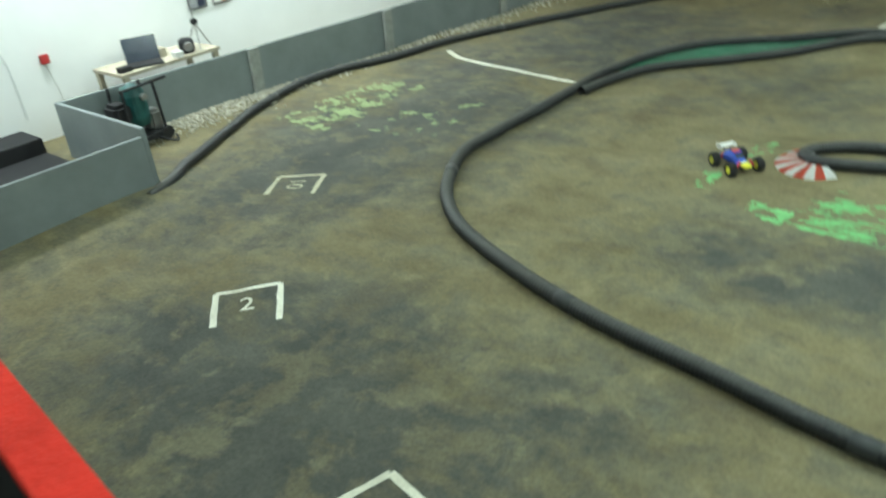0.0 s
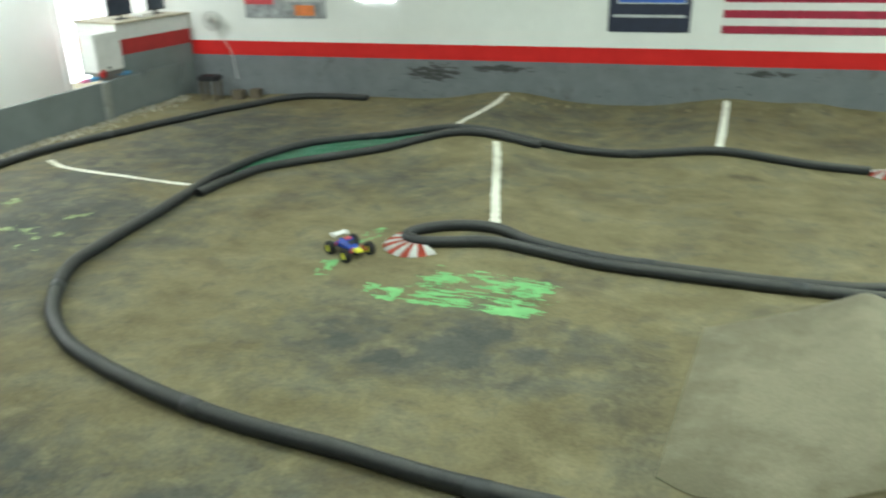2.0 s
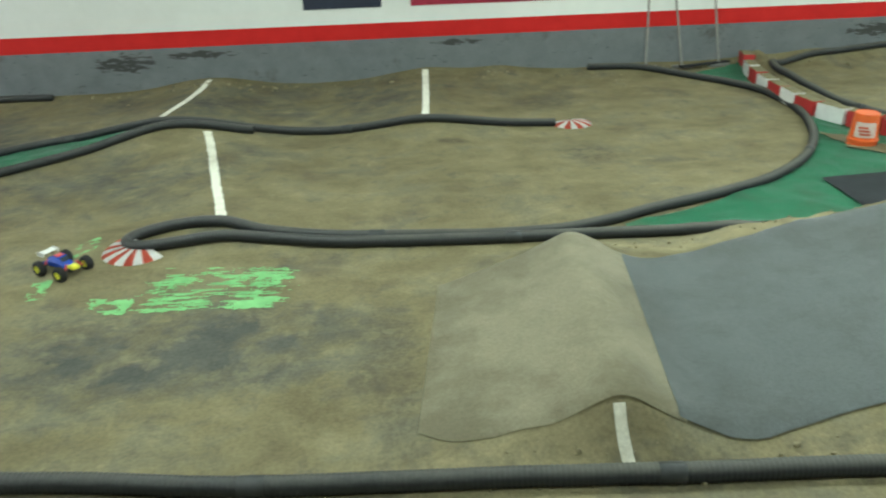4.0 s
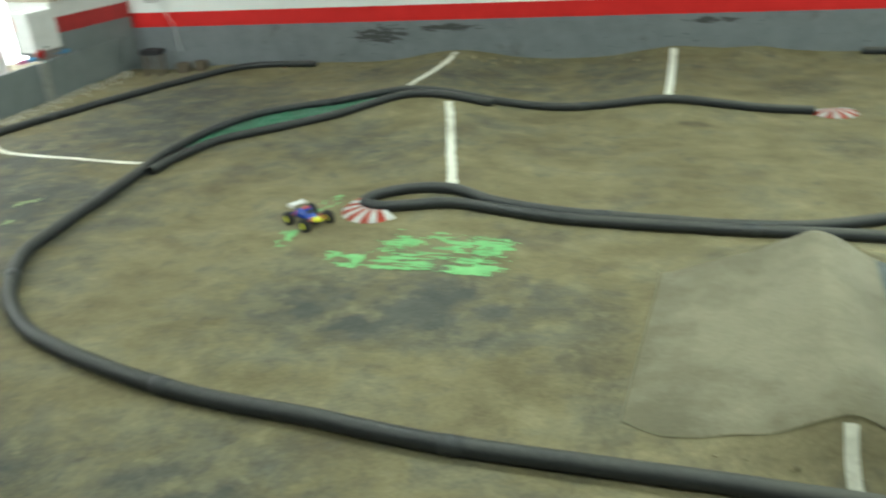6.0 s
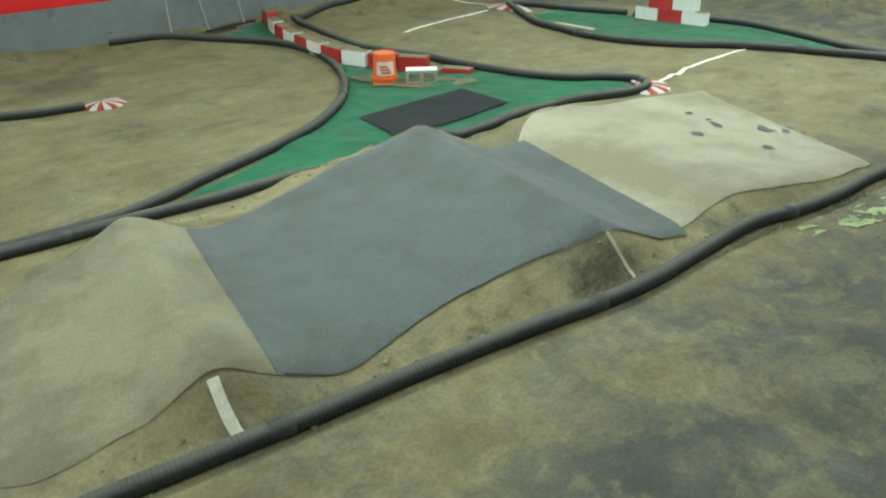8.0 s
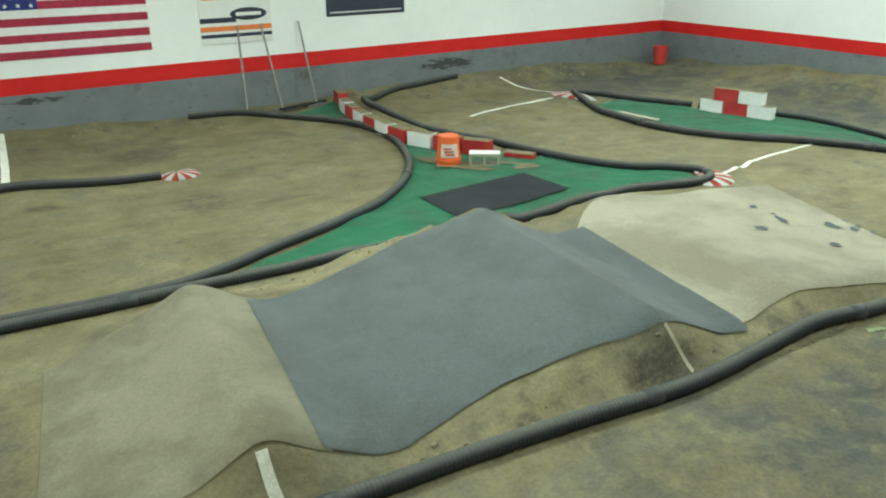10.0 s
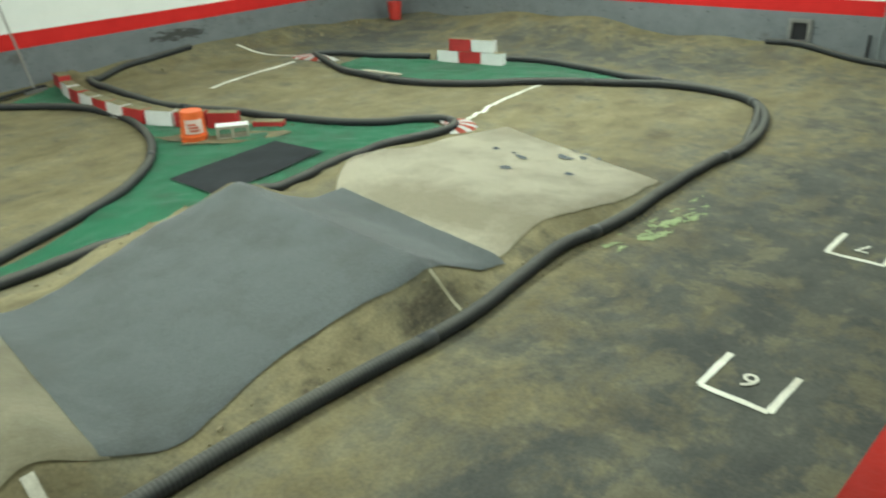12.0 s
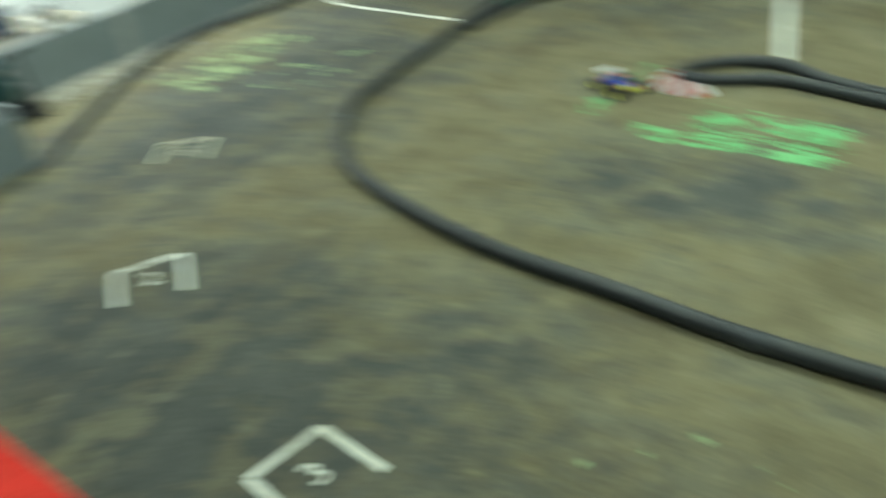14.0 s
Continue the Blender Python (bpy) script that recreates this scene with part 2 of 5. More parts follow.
        fresh = g if fresh is None else calc(nt, "MAXIMUM", fresh, g)
    base = blend(nt, calc(nt, "MULTIPLY", fresh, 0.7), base, blend(nt, ramp(nt, small.outputs[0], [(0.35, grey(0)), (0.65, grey(1))]).outputs[0], (0.30, 0.262, 0.150), (0.215, 0.182, 0.100)))
    rubber = ramp(nt, tex(nt, 2.1, 7, 0.62, vec=pos).outputs[0], [(0.34, (0.042, 0.047, 0.047)), (0.52, (0.066, 0.071, 0.064)), (0.70, (0.096, 0.099, 0.084))]).outputs[0]
    col = blend(nt, rub, base, rubber)
    for cx, cy, rx, ry, amount in STAINS_AND_HOLE:
        dx = calc(nt, "DIVIDE", calc(nt, "SUBTRACT", sep.outputs[0], cx + 0.22), rx)
        dy = calc(nt, "DIVIDE", calc(nt, "SUBTRACT", sep.outputs[1], cy + 0.22), ry)
        g = calc(nt, "SUBTRACT", 1.25, calc(nt, "ADD", calc(nt, "MULTIPLY", dx, dx), calc(nt, "MULTIPLY", dy, dy)), True)
        col = blend(nt, calc(nt, "MULTIPLY", calc(nt, "MULTIPLY", g, amount), ramp(nt, grit.outputs[0], [(0.36, grey(0.35)), (0.6, grey(1))]).outputs[0]), col, (0.060, 0.052, 0.036))
    pits = ramp(nt, small.outputs[0], [(0.60, grey(0)), (0.70, grey(0.3))]).outputs[0]
    col = blend(nt, pits, col, (0.070, 0.064, 0.045))
    dust = ramp(nt, small.outputs[0], [(0.30, grey(0.22)), (0.40, grey(0))]).outputs[0]
    col = blend(nt, dust, col, (0.30, 0.275, 0.175))
    speck = ramp(nt, fine.outputs[0], [(0.35, grey(0.80)), (0.62, grey(1.10))]).outputs[0]
    col = blend(nt, 1.0, col, speck, "MULTIPLY")
    nt.links.new(col, b.inputs["Base Color"])
    b.inputs["Roughness"].default_value = 0.8
    b.inputs["Specular IOR Level"].default_value = 0.3
    bump(nt, b, calc(nt, "ADD", calc(nt, "MULTIPLY", small.outputs[0], 0.7), calc(nt, "MULTIPLY", fine.outputs[0], 0.3)), 0.45, 0.03)
    return m


def wall_material():
    """Painted block wall: grey dado, red band, white above, scuffed where the paint meets the dirt."""
    m, nt, b = nodes_of("painted_wall")
    geo = nt.nodes.new("ShaderNodeNewGeometry")
    sep = nt.nodes.new("ShaderNodeSeparateXYZ")
    nt.links.new(geo.outputs["Position"], sep.inputs[0])
    n = tex(nt, 3.0, 6, 0.7, vec=geo.outputs["Position"])
    wob = calc(nt, "ADD", sep.outputs[2], calc(nt, "MULTIPLY", calc(nt, "SUBTRACT", n.outputs[0], 0.5), 0.012))
    greyp = ramp(nt, n.outputs[0], [(0.3, (0.135, 0.150, 0.158)), (0.7, (0.185, 0.202, 0.210))]).outputs[0]
    st = tex(nt, 1.1, 7, 0.75, vec=geo.outputs["Position"])
    stain = ramp(nt, st.outputs[0], [(0.60, grey(0)), (0.68, grey(0.7))]).outputs[0]
    greyp = blend(nt, stain, greyp, (0.09, 0.085, 0.075))
    flat = nt.nodes.new("ShaderNodeMapping")
    flat.inputs["Scale"].default_value = (1.2, 1.2, 5.0)
    nt.links.new(geo.outputs["Position"], flat.inputs["Vector"])
    pn = tex(nt, 4.6, 8, 0.70, vec=flat.outputs[0])
    peel = None
    for cx, cz, rx, rz in ((-3.4, 0.50, 0.55, 0.20), (-2.3, 0.58, 0.7, 0.08), (8.6, 0.5, 0.8, 0.16), (1.6, 0.6, 0.5, 0.06)):
        dx = calc(nt, "DIVIDE", calc(nt, "SUBTRACT", sep.outputs[0], cx), rx)
        dz = calc(nt, "DIVIDE", calc(nt, "SUBTRACT", sep.outputs[2], cz), rz)
        g = calc(nt, "SUBTRACT", 1.0, calc(nt, "ADD", calc(nt, "MULTIPLY", dx, dx), calc(nt, "MULTIPLY", dz, dz)), True)
        peel = g if peel is None else calc(nt, "MAXIMUM", peel, g)
    pm = ramp(nt, calc(nt, "ADD", pn.outputs[0], calc(nt, "MULTIPLY", peel, 0.22)), [(0.62, grey(0)), (0.66, grey(0.9))]).outputs[0]
    greyp = blend(nt, pm, greyp, (0.045, 0.045, 0.042))
    white = ramp(nt, st.outputs[0], [(0.3, (0.74, 0.75, 0.72)), (0.7, (0.82, 0.83, 0.80))]).outputs[0]
    red = ramp(nt, n.outputs[0], [(0.3, (0.52, 0.012, 0.012)), (0.7, (0.62, 0.020, 0.018))]).outputs[0]
    c = blend(nt, calc(nt, "GREATER_THAN", wob, 0.70), greyp, red)
    c = blend(nt, calc(nt, "GREATER_THAN", wob, 0.935), c, white)
    nt.links.new(c, b.inputs["Base Color"])
    b.inputs["Roughness"].default_value = 0.55
    b.inputs["Specular IOR Level"].default_value = 0.25
    bump(nt, b, tex(nt, 40, 4, vec=geo.outputs["Position"]).outputs[0], 0.25, 0.004)
    return m


M = {}
M["dirt"] = dirt_material()
M["wall"] = wall_material()
M["white_wall"] = plain("white_wall_paint", (0.80, 0.81, 0.80), 0.5, vary=0.03, scale=1.5)
M["grey_panel"] = plain("grey_panel_paint", (0.195, 0.222, 0.225), 0.55, vary=0.12, scale=2.5)
M["ceiling"] = plain("ceiling_paint", (0.62, 0.62, 0.60), 0.8, vary=0.05)


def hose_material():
    """Black corrugated pipe with patchy clay dust; the lit top is painted in with it."""
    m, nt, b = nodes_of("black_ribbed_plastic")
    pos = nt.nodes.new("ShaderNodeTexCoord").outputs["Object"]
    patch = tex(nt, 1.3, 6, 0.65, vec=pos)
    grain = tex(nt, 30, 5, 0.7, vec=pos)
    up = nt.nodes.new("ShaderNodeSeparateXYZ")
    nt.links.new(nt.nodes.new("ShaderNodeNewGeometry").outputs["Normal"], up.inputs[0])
    # lighter on upward faces: dust there, and the lit top put into the colour
    dusty_lit_top = ramp(nt, up.outputs[2], [(0.35, grey(0)), (0.95, grey(1))]).outputs[0]
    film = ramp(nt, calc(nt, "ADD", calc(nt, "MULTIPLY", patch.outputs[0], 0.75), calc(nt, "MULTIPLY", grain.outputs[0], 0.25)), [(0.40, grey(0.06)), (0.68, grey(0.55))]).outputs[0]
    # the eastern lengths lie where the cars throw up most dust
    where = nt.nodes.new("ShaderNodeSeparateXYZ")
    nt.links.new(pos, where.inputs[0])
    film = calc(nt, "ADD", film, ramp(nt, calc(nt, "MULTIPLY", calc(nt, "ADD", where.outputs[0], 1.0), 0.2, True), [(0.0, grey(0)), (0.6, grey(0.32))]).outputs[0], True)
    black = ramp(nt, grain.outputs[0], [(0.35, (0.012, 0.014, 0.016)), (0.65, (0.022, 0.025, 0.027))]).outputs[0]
    nt.links.new(blend(nt, calc(nt, "MULTIPLY", dusty_lit_top, film), black, (0.125, 0.122, 0.098)), b.inputs["Base Color"])
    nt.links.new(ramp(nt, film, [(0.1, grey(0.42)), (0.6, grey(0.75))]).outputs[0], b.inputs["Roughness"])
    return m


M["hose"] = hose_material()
M["coupler"] = plain("dusty_black_coupler", (0.030, 0.033, 0.034), 0.5, vary=0.4, scale=9.0)


def carpet_material(name, colour, soil, amount, dusty=()):
    """Short pile with speckle, trodden stains and dust from the track."""
    m, nt, b = nodes_of(name)
    pos = nt.nodes.new("ShaderNodeTexCoord").outputs["Object"]
    pile = tex(nt, 48, 5, 0.85, vec=pos)
    stain = tex(nt, 2.3, 8, 0.65, vec=pos)
    broad = tex(nt, 0.9, 4, 0.6, vec=pos)
    dirt = calc(nt, "ADD", calc(nt, "MULTIPLY", stain.outputs[0], 0.6), calc(nt, "MULTIPLY", broad.outputs[0], 0.4))
    sep = nt.nodes.new("ShaderNodeSeparateXYZ")
    nt.links.new(pos, sep.inputs[0])
    # dust trodden in along the worn edges
    for cx, cy, rx, ry, heap in dusty:
        dx = calc(nt, "DIVIDE", calc(nt, "SUBTRACT", sep.outputs[0], cx), rx)
        dy = calc(nt, "DIVIDE", calc(nt, "SUBTRACT", sep.outputs[1], cy), ry)
        d2 = calc(nt, "ADD", calc(nt, "MULTIPLY", dx, dx), calc(nt, "MULTIPLY", dy, dy))
        dirt = calc(nt, "ADD", dirt, calc(nt, "MULTIPLY", calc(nt, "POWER", 2.718, calc(nt, "MULTIPLY", d2, -1.0)), heap))
    c = blend(nt, ramp(nt, dirt, [(0.46, grey(0)), (0.64, grey(amount))]).outputs[0], colour, soil)
    c = blend(nt, 1.0, c, ramp(nt, pile.outputs[0], [(0.30, grey(0.78)), (0.68, grey(1.16))]).outputs[0], "MULTIPLY")
    nt.links.new(c, b.inputs["Base Color"])
    b.inputs["Roughness"].default_value = 0.95
    b.inputs["Sheen Weight"].default_value, b.inputs["Sheen Roughness"].default_value = 0.45, 0.35
    bump(nt, b, calc(nt, "ADD", calc(nt, "MULTIPLY", pile.outputs[0], 0.5), stain.outputs[0]), 0.5, 0.012)
    return m


M["tan_carpet"] = carpet_material("tan_carpet", (0.45, 0.413, 0.288), (0.265, 0.236, 0.152), 0.85, ((0.35, 4.4, 0.35, 1.6, 0.12), (0.9, 3.45, 0.9, 0.22, 0.10), (1.1, 5.4, 0.9, 0.3, 0.10)))
M["light_carpet"] = carpet_material("worn_light_carpet", (0.64, 0.595, 0.465), (0.42, 0.375, 0.265), 0.9, ((5.6, 3.5, 0.5, 0.9, 0.10), (8.0, 4.6, 0.5, 0.9, 0.08), (5.25, 4.0, 0.28, 1.3, 0.14), (6.2, 2.9, 1.2, 0.22, 0.12), (7.9, 4.2, 0.3, 1.2, 0.08)))
M["grey_carpet"] = carpet_material("grey_carpet", (0.205, 0.226, 0.228), (0.150, 0.160, 0.152), 0.8)
M["dark_mat"] = plain("charcoal_mat", (0.052, 0.058, 0.065), 0.95, vary=0.2, scale=3.0, bumped=0.5)
M["turf"] = carpet_material("green_turf", (0.026, 0.245, 0.122), (0.060, 0.150, 0.080), 0.75)
M["white_paint"] = carpet_material("worn_white_line_paint", (0.80, 0.79, 0.68), (0.36, 0.33, 0.225), 0.65)
M["faint_paint"] = carpet_material("faint_dusty_line_paint", (0.46, 0.43, 0.30), (0.27, 0.24, 0.145), 0.9)
M["red"] = plain("red_paint", (0.42, 0.026, 0.026), 0.55, vary=0.2, scale=5)
M["white"] = plain("white_block_paint", (0.72, 0.72, 0.70), 0.55, vary=0.08)
M["rail"] = plain("red_rail_paint", (0.50, 0.024, 0.014), 0.6, vary=0.22, scale=7.0, bumped=0.3)
M["rail"].node_tree.nodes["Principled BSDF"].inputs["Specular IOR Level"].default_value = 0.12
M["kerb_red"] = plain("faded_red_kerb_paint", (0.52, 0.075, 0.038), 0.6, vary=0.25, scale=9)
M["black"] = plain("black_cloth", (0.012, 0.012, 0.014), 0.8)
M["orange"] = plain("orange_plastic", (0.75, 0.13, 0.03), 0.4, vary=0.08)

# ---- ground ----
def ground():
    xs = np.concatenate([[-12], np.arange(-9.9, 14.6, 0.075), [16]])
    ys = np.concatenate([[-6], np.arange(-0.6, 12.5, 0.075), [14]])
    verts = [(float(x), float(y), hgt(float(x), float(y))) for y in ys for x in xs]
    nx = len(xs)
    faces = [(j * nx + i, j * nx + i + 1, (j + 1) * nx + i + 1, (j + 1) * nx + i) for j in range(len(ys) - 1) for i in range(nx - 1)]
    me = bpy.data.meshes.new("ground")
    me.from_pydata(verts, [], faces)
    me.materials.append(M["dirt"])
    for p in me.polygons:
        p.use_smooth = True
    return tagged(new("ground", me), "packed brown dirt track floor with dark tyre-worn patches", "dirt floor", kind="structure")


ground()

# ---- shell ----
def wall(name, x0, x1, y0, y1, z0, z1, mat, label):
    return tagged(part(name, boxm(x0, x1, y0, y1, z0, z1), mat), label, "wall", kind="structure")


wall("wall_north", XL - 0.2, XW + 0.2, YW, YW + 0.2, -0.3, CEIL, M["wall"], "white block wall with red band over grey dado")
wall("wall_east", XW, XW + 0.2, YS, YW, -0.3, CEIL, M["wall"], "white block wall with red band over grey dado")
bm = bmesh.new()
box(bm, XL - 0.2, XL, YS, 11.3, -0.3, CEIL)
box(bm, XL - 0.2, XL, 11.3, YW, 2.1, CEIL)
tagged(part("wall_west", bm, M["white_wall"]), "bright white painted wall with an open doorway", "wall", kind="structure")
wall("wall_south", XL - 0.2, XW + 0.2, YS - 0.2, YS, -0.3, CEIL, M["white_wall"], "plain white wall behind the drivers' stand")
tagged(part("ceiling", boxm(-13, XW + 0.2, YS - 0.2, YW + 0.2, CEIL, CEIL + 0.15), M["ceiling"]), "plain off-white ceiling", "ceiling", kind="structure")

# ---- hoses ----
RH = 0.053


def hose(pts, label, lift=0.0, seed=1, r0=RH, sink=0.0, joints=()):
    step = 0.007
    line = smooth_line(pts, step)
    n = len(line)
    zs = np.array([hgt(float(p[0]), float(p[1])) for p in line[::12]])
    zz = np.interp(np.arange(n), np.arange(0, n, 12)[:len(zs)], zs)
    k = np.ones(41) / 41
    zz = np.convolve(np.pad(zz, 20, mode="edge"), k, mode="valid")
    if sink:
        zz = zz - sink * np.clip(1 - np.arange(n) * step / 0.7, 0, 1)
    tan = np.gradient(np.column_stack([line, zz]), axis=0)
    verts, faces, m = [], [], 14
    mids, ways = [], []
    for i in range(n):
        t = Vector(tan[i]).normalized()
        sidev = Vector((-t.y, t.x, 0)).normalized()
        upv = t.cross(sidev)
        upv = -upv if upv.z < 0 else upv
        r = (r0, r0 - 0.0005, r0 - 0.0035, r0 - 0.003)[i % 4]
        wob = 0.018 * noise.noise((line[i][0] * 0.9, line[i][1] * 0.9, seed))
        c = Vector((line[i][0], line[i][1], zz[i] + r0 - 0.006 + lift)) + sidev * wob
        mids.append(c)
        ways.append(t)
        for a in range(m):
            an = 2 * math.pi * a / m
            verts.append(c + sidev * (r * math.cos(an)) + upv * (r * math.sin(an)))
    for i in range(n - 1):
        for a in range(m):
            faces.append((i * m + a, i * m + (a + 1) % m, (i + 1) * m + (a + 1) % m, (i + 1) * m + a))
    me = bpy.data.meshes.new("drain_hose")
    me.from_pydata([tuple(v) for v in verts], [], faces)
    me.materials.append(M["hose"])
    for p in me.polygons:
        p.use_smooth = True
    ob = tagged(new("drain_hose", me), label, "track hose", "track edge hoses")
    for k, f in enumerate(joints):
        i = int(f * (n - 1))
        mm = Matrix.Translation(mids[i] - ways[i] * 0.07) @ ways[i].to_track_quat("Z", "Y").to_matrix().to_4x4()
        part("coupler", turned([(r0 - 0.006, 0), (r0 + 0.001, 0.004), (r0 + 0.001, 0.06), (r0 + 0.003, 0.07), (r0 + 0.001, 0.08), (r0 + 0.001, 0.136), (r0 - 0.006, 0.14)], 18, None, mm), M["coupler"], ob, "smooth hose coupling sleeve", True)
    return ob


HOSE_MAIN = [(-4.79, 7.2), (-4.78, 6.5), (-4.77, 5.8), (-4.74, 5.3), (-4.55, 4.87), (-4.24, 4.42), (-3.85, 4.08), (-3.43, 3.87), (-2.93, 3.67),
             (-2.44, 3.53), (-2.03, 3.44), (-1.18, 3.3), (-0.45, 3.2), (0.1, 3.15), (0.9, 3.08), (1.8, 3.0), (2.82, 2.9), (3.55, 2.8), (4.15, 2.75),
             (4.75, 2.78), (5.3, 2.77), (6.0, 2.66), (6.9, 2.62), (7.86, 2.56), (8.8, 2.45), (9.75, 2.54), (10.55, 2.83), (10.98, 3.3), (11.12, 4.0),
             (10.95, 4.7), (10.2, 5.8), (9.64, 6.9), (9.36, 7.8), (9.4, 8.9), (9.6, 9.6), (9.97, 10.38), (10.2, 10.4), (10.42, 10.1), (10.6, 9.5), (11.03, 8.63)]
hose(HOSE_MAIN, "long black ribbed drain hose edging the near lane on the dirt", seed=1, r0=0.057, joints=(0.085, 0.17, 0.235, 0.31, 0.385, 0.46, 0.55, 0.64, 0.73, 0.84))
hose([(11.05, 8.5), (11.5, 7.6), (11.66, 6.8), (11.5, 5.8), (11.28, 5.1), (11.25, 4.3), (11.12, 3.5), (10.7, 2.95), (9.9, 2.67), (9.3, 2.55), (8.7, 2.44), (8.4, 2.47)], "black ribbed drain hose doubled along the bend", seed=2, joints=(0.5,))
hose([(-4.79, 7.16), (-4.81, 7.6), (-4.8, 8.0), (-4.7, 8.6), (-4.45, 9.25), (-4.05, 9.7), (-3.5, 9.93), (-2.9, 10.0), (-2.1, 9.93), (-1.1, 9.8), (-0.09, 9.66), (0.9, 9.57), (1.58, 9.53), (2.45, 9.47)], "black ribbed drain hose between the two far lanes", seed=3, joints=(0.35, 0.72))
hose([(-4.68, 7.25), (-4.6, 7.75), (-4.38, 8.3), (-3.88, 8.84), (-3.3, 9.3), (-2.7, 9.63), (-2.1, 9.74), (-1.3, 9.68)], "short black ribbed drain hose edging a strip of turf", seed=4)
hose([(3.5, 5.88), (3.05, 5.96), (2.4, 6.05), (1.9, 6.07), (1.25, 6.1), (0.6, 6.16), (-0.06, 6.22), (-0.76, 6.31), (-1.24, 6.39), (-1.6, 6.35), (-1.92, 6.35), (-2.07, 6.46), (-2.0, 6.61), (-1.7, 6.69),
      (-1.29, 6.66), (-0.88, 6.445), (-0.3, 6.355), (0.39, 6.275), (1.2, 6.21), (1.86, 6.25), (2.7, 6.53), (3.44, 6.78), (4.15, 7.15), (4.85, 7.78), (5.38, 8.6), (5.7, 9.5), (5.76, 10.4), (5.55, 11.05), (5.1, 11.55), (4.45, 12.0), (3.65, 12.18)],
     "black ribbed drain hose folded back into a long hairpin", seed=5, sink=0.12, joints=(0.12, 0.42, 0.7))
hose([(4.1, 5.8), (4.5, 5.77), (4.83, 5.76), (5.25, 5.76), (5.9, 5.75), (6.6, 5.56), (7.2, 5.45), (7.6, 5.54), (7.82, 5.88), (7.66, 6.24), (7.38, 6.55), (7.08, 7.1), (6.9, 7.75), (6.76, 8.5), (6.48, 9.35), (6.24, 10.3), (6.24, 11.1), (6.5, 11.7), (7.1, 12.02), (7.9, 12.14), (8.7, 12.2)],
     "black ribbed drain hose winding past the turf island", seed=6, sink=0.12, joints=(0.3, 0.62))
hose([(-6.66, 3.1), (-6.78, 3.42), (-7.04, 3.78), (-7.42, 4.43), (-7.82, 5.22), (-7.99, 5.99), (-7.96, 6.76), (-7.8, 7.45), (-7.64, 8.35), (-7.42, 9.12), (-7.1, 9.95), (-6.65, 10.75), (-6.2, 11.5), (-5.75, 11.98), (-5.2, 12.13), (-4.45, 12.1)], "black ribbed drain hose along the outer edge of the track", seed=7, sink=0.08, joints=(0.25, 0.6))
hose([(14.2, 3.9), (14.15, 3.5), (14.1, 2.9), (14.0, 2.3), (13.9, 1.3), (13.8, 0.5), (13.7, -0.6)], "black ribbed drain hose beside the block wall", seed=8)


# ---- carpets ----
def carpet(name, near, far, mat, label, lift, category="carpet", nv=40, rumple=0.006):
    """A draped sheet between two edges."""
    a = smooth_line(near, 0.045)
    nu = len(a)
    fs = smooth_line(far, 0.02)
    b = fs[np.linspace(0, len(fs) - 1, nu).astype(int)]
    bm = bmesh.new()
    rows = []
    for j in range(nv + 1):
        v = j / nv
        row = []
        for i in range(nu):
            x, y = a[i] * (1 - v) + b[i] * v
            row.append(bm.verts.new((x, y, hgt(x, y) + lift + rumple * max(0.0, noise.noise((x * 2.2, y * 1.4, lift * 90))) + rumple * 0.5 * max(0.0, noise.noise((x * 5.5, y * 6.0, lift * 50))))))
        rows.append(row)
    for p, q in zip(rows, rows[1:]):
        for i in range(nu - 1):
            bm.faces.new((p[i], p[i + 1], q[i + 1], q[i]))
    r = bmesh.ops.solidify(bm, geom=bm.faces[:], thickness=0.004)
    bmesh.ops.recalc_face_normals(bm, faces=bm.faces[:])
    for ed in bm.edges:
        if len(ed.link_faces) == 2 and ed.calc_face_angle(0.0) > 0.9:
            ed.smooth = False
    return tagged(part(name, bm, mat, smooth=True), label, category)


carpet("carpet", [(0.18, 3.58), (0.42, 3.42), (0.79, 3.37), (1.24, 3.35), (1.45, 3.31), (1.62, 3.28)], [(0.5, 5.35), (1.0, 5.42), (1.53, 5.5), (1.98, 5.36)], M["tan_carpet"], "tan carpet sheet draped over a dirt jump", 0.006, rumple=0.004)
carpet("carpet", [(1.58, 3.30), (1.75, 3.25), (1.98, 3.18), (2.33, 3.24), (2.72, 3.27), (3.0, 3.24), (3.41, 3.18), (3.75, 3.10), (3.94, 3.07), (4.12, 3.08), (4.3, 3.07), (4.6, 3.0), (4.76, 2.95)],
       [(1.93, 5.34), (2.29, 5.36), (2.9, 5.52), (3.58, 5.58), (4.3, 5.42), (4.75, 5.22), (5.19, 5.1)], M["grey_carpet"], "blue-grey carpet sheet draped over a tabletop jump", 0.012)
carpet("carpet", [(4.72, 3.02), (5.36, 3.02), (5.84, 2.92), (6.6, 2.8), (7.2, 2.76)], [(5.12, 5.12), (5.5, 5.4), (5.92, 5.56), (6.45, 5.32), (7.2, 5.28), (8.1, 5.12)], M["light_carpet"], "pale dusty carpet sheet on the landing", 0.008)
carpet("turf_sheet", [(2.3, 6.12), (3.05, 6.08), (4.2, 5.9), (5.3, 5.82), (6.5, 5.65), (7.6, 5.62)], [(2.3, 6.3), (3.4, 6.7), (4.8, 7.7), (5.5, 8.5), (6.8, 7.85), (7.75, 6.0)], M["turf"], "green artificial turf on the track island", 0.008, "turf", rumple=0.03)
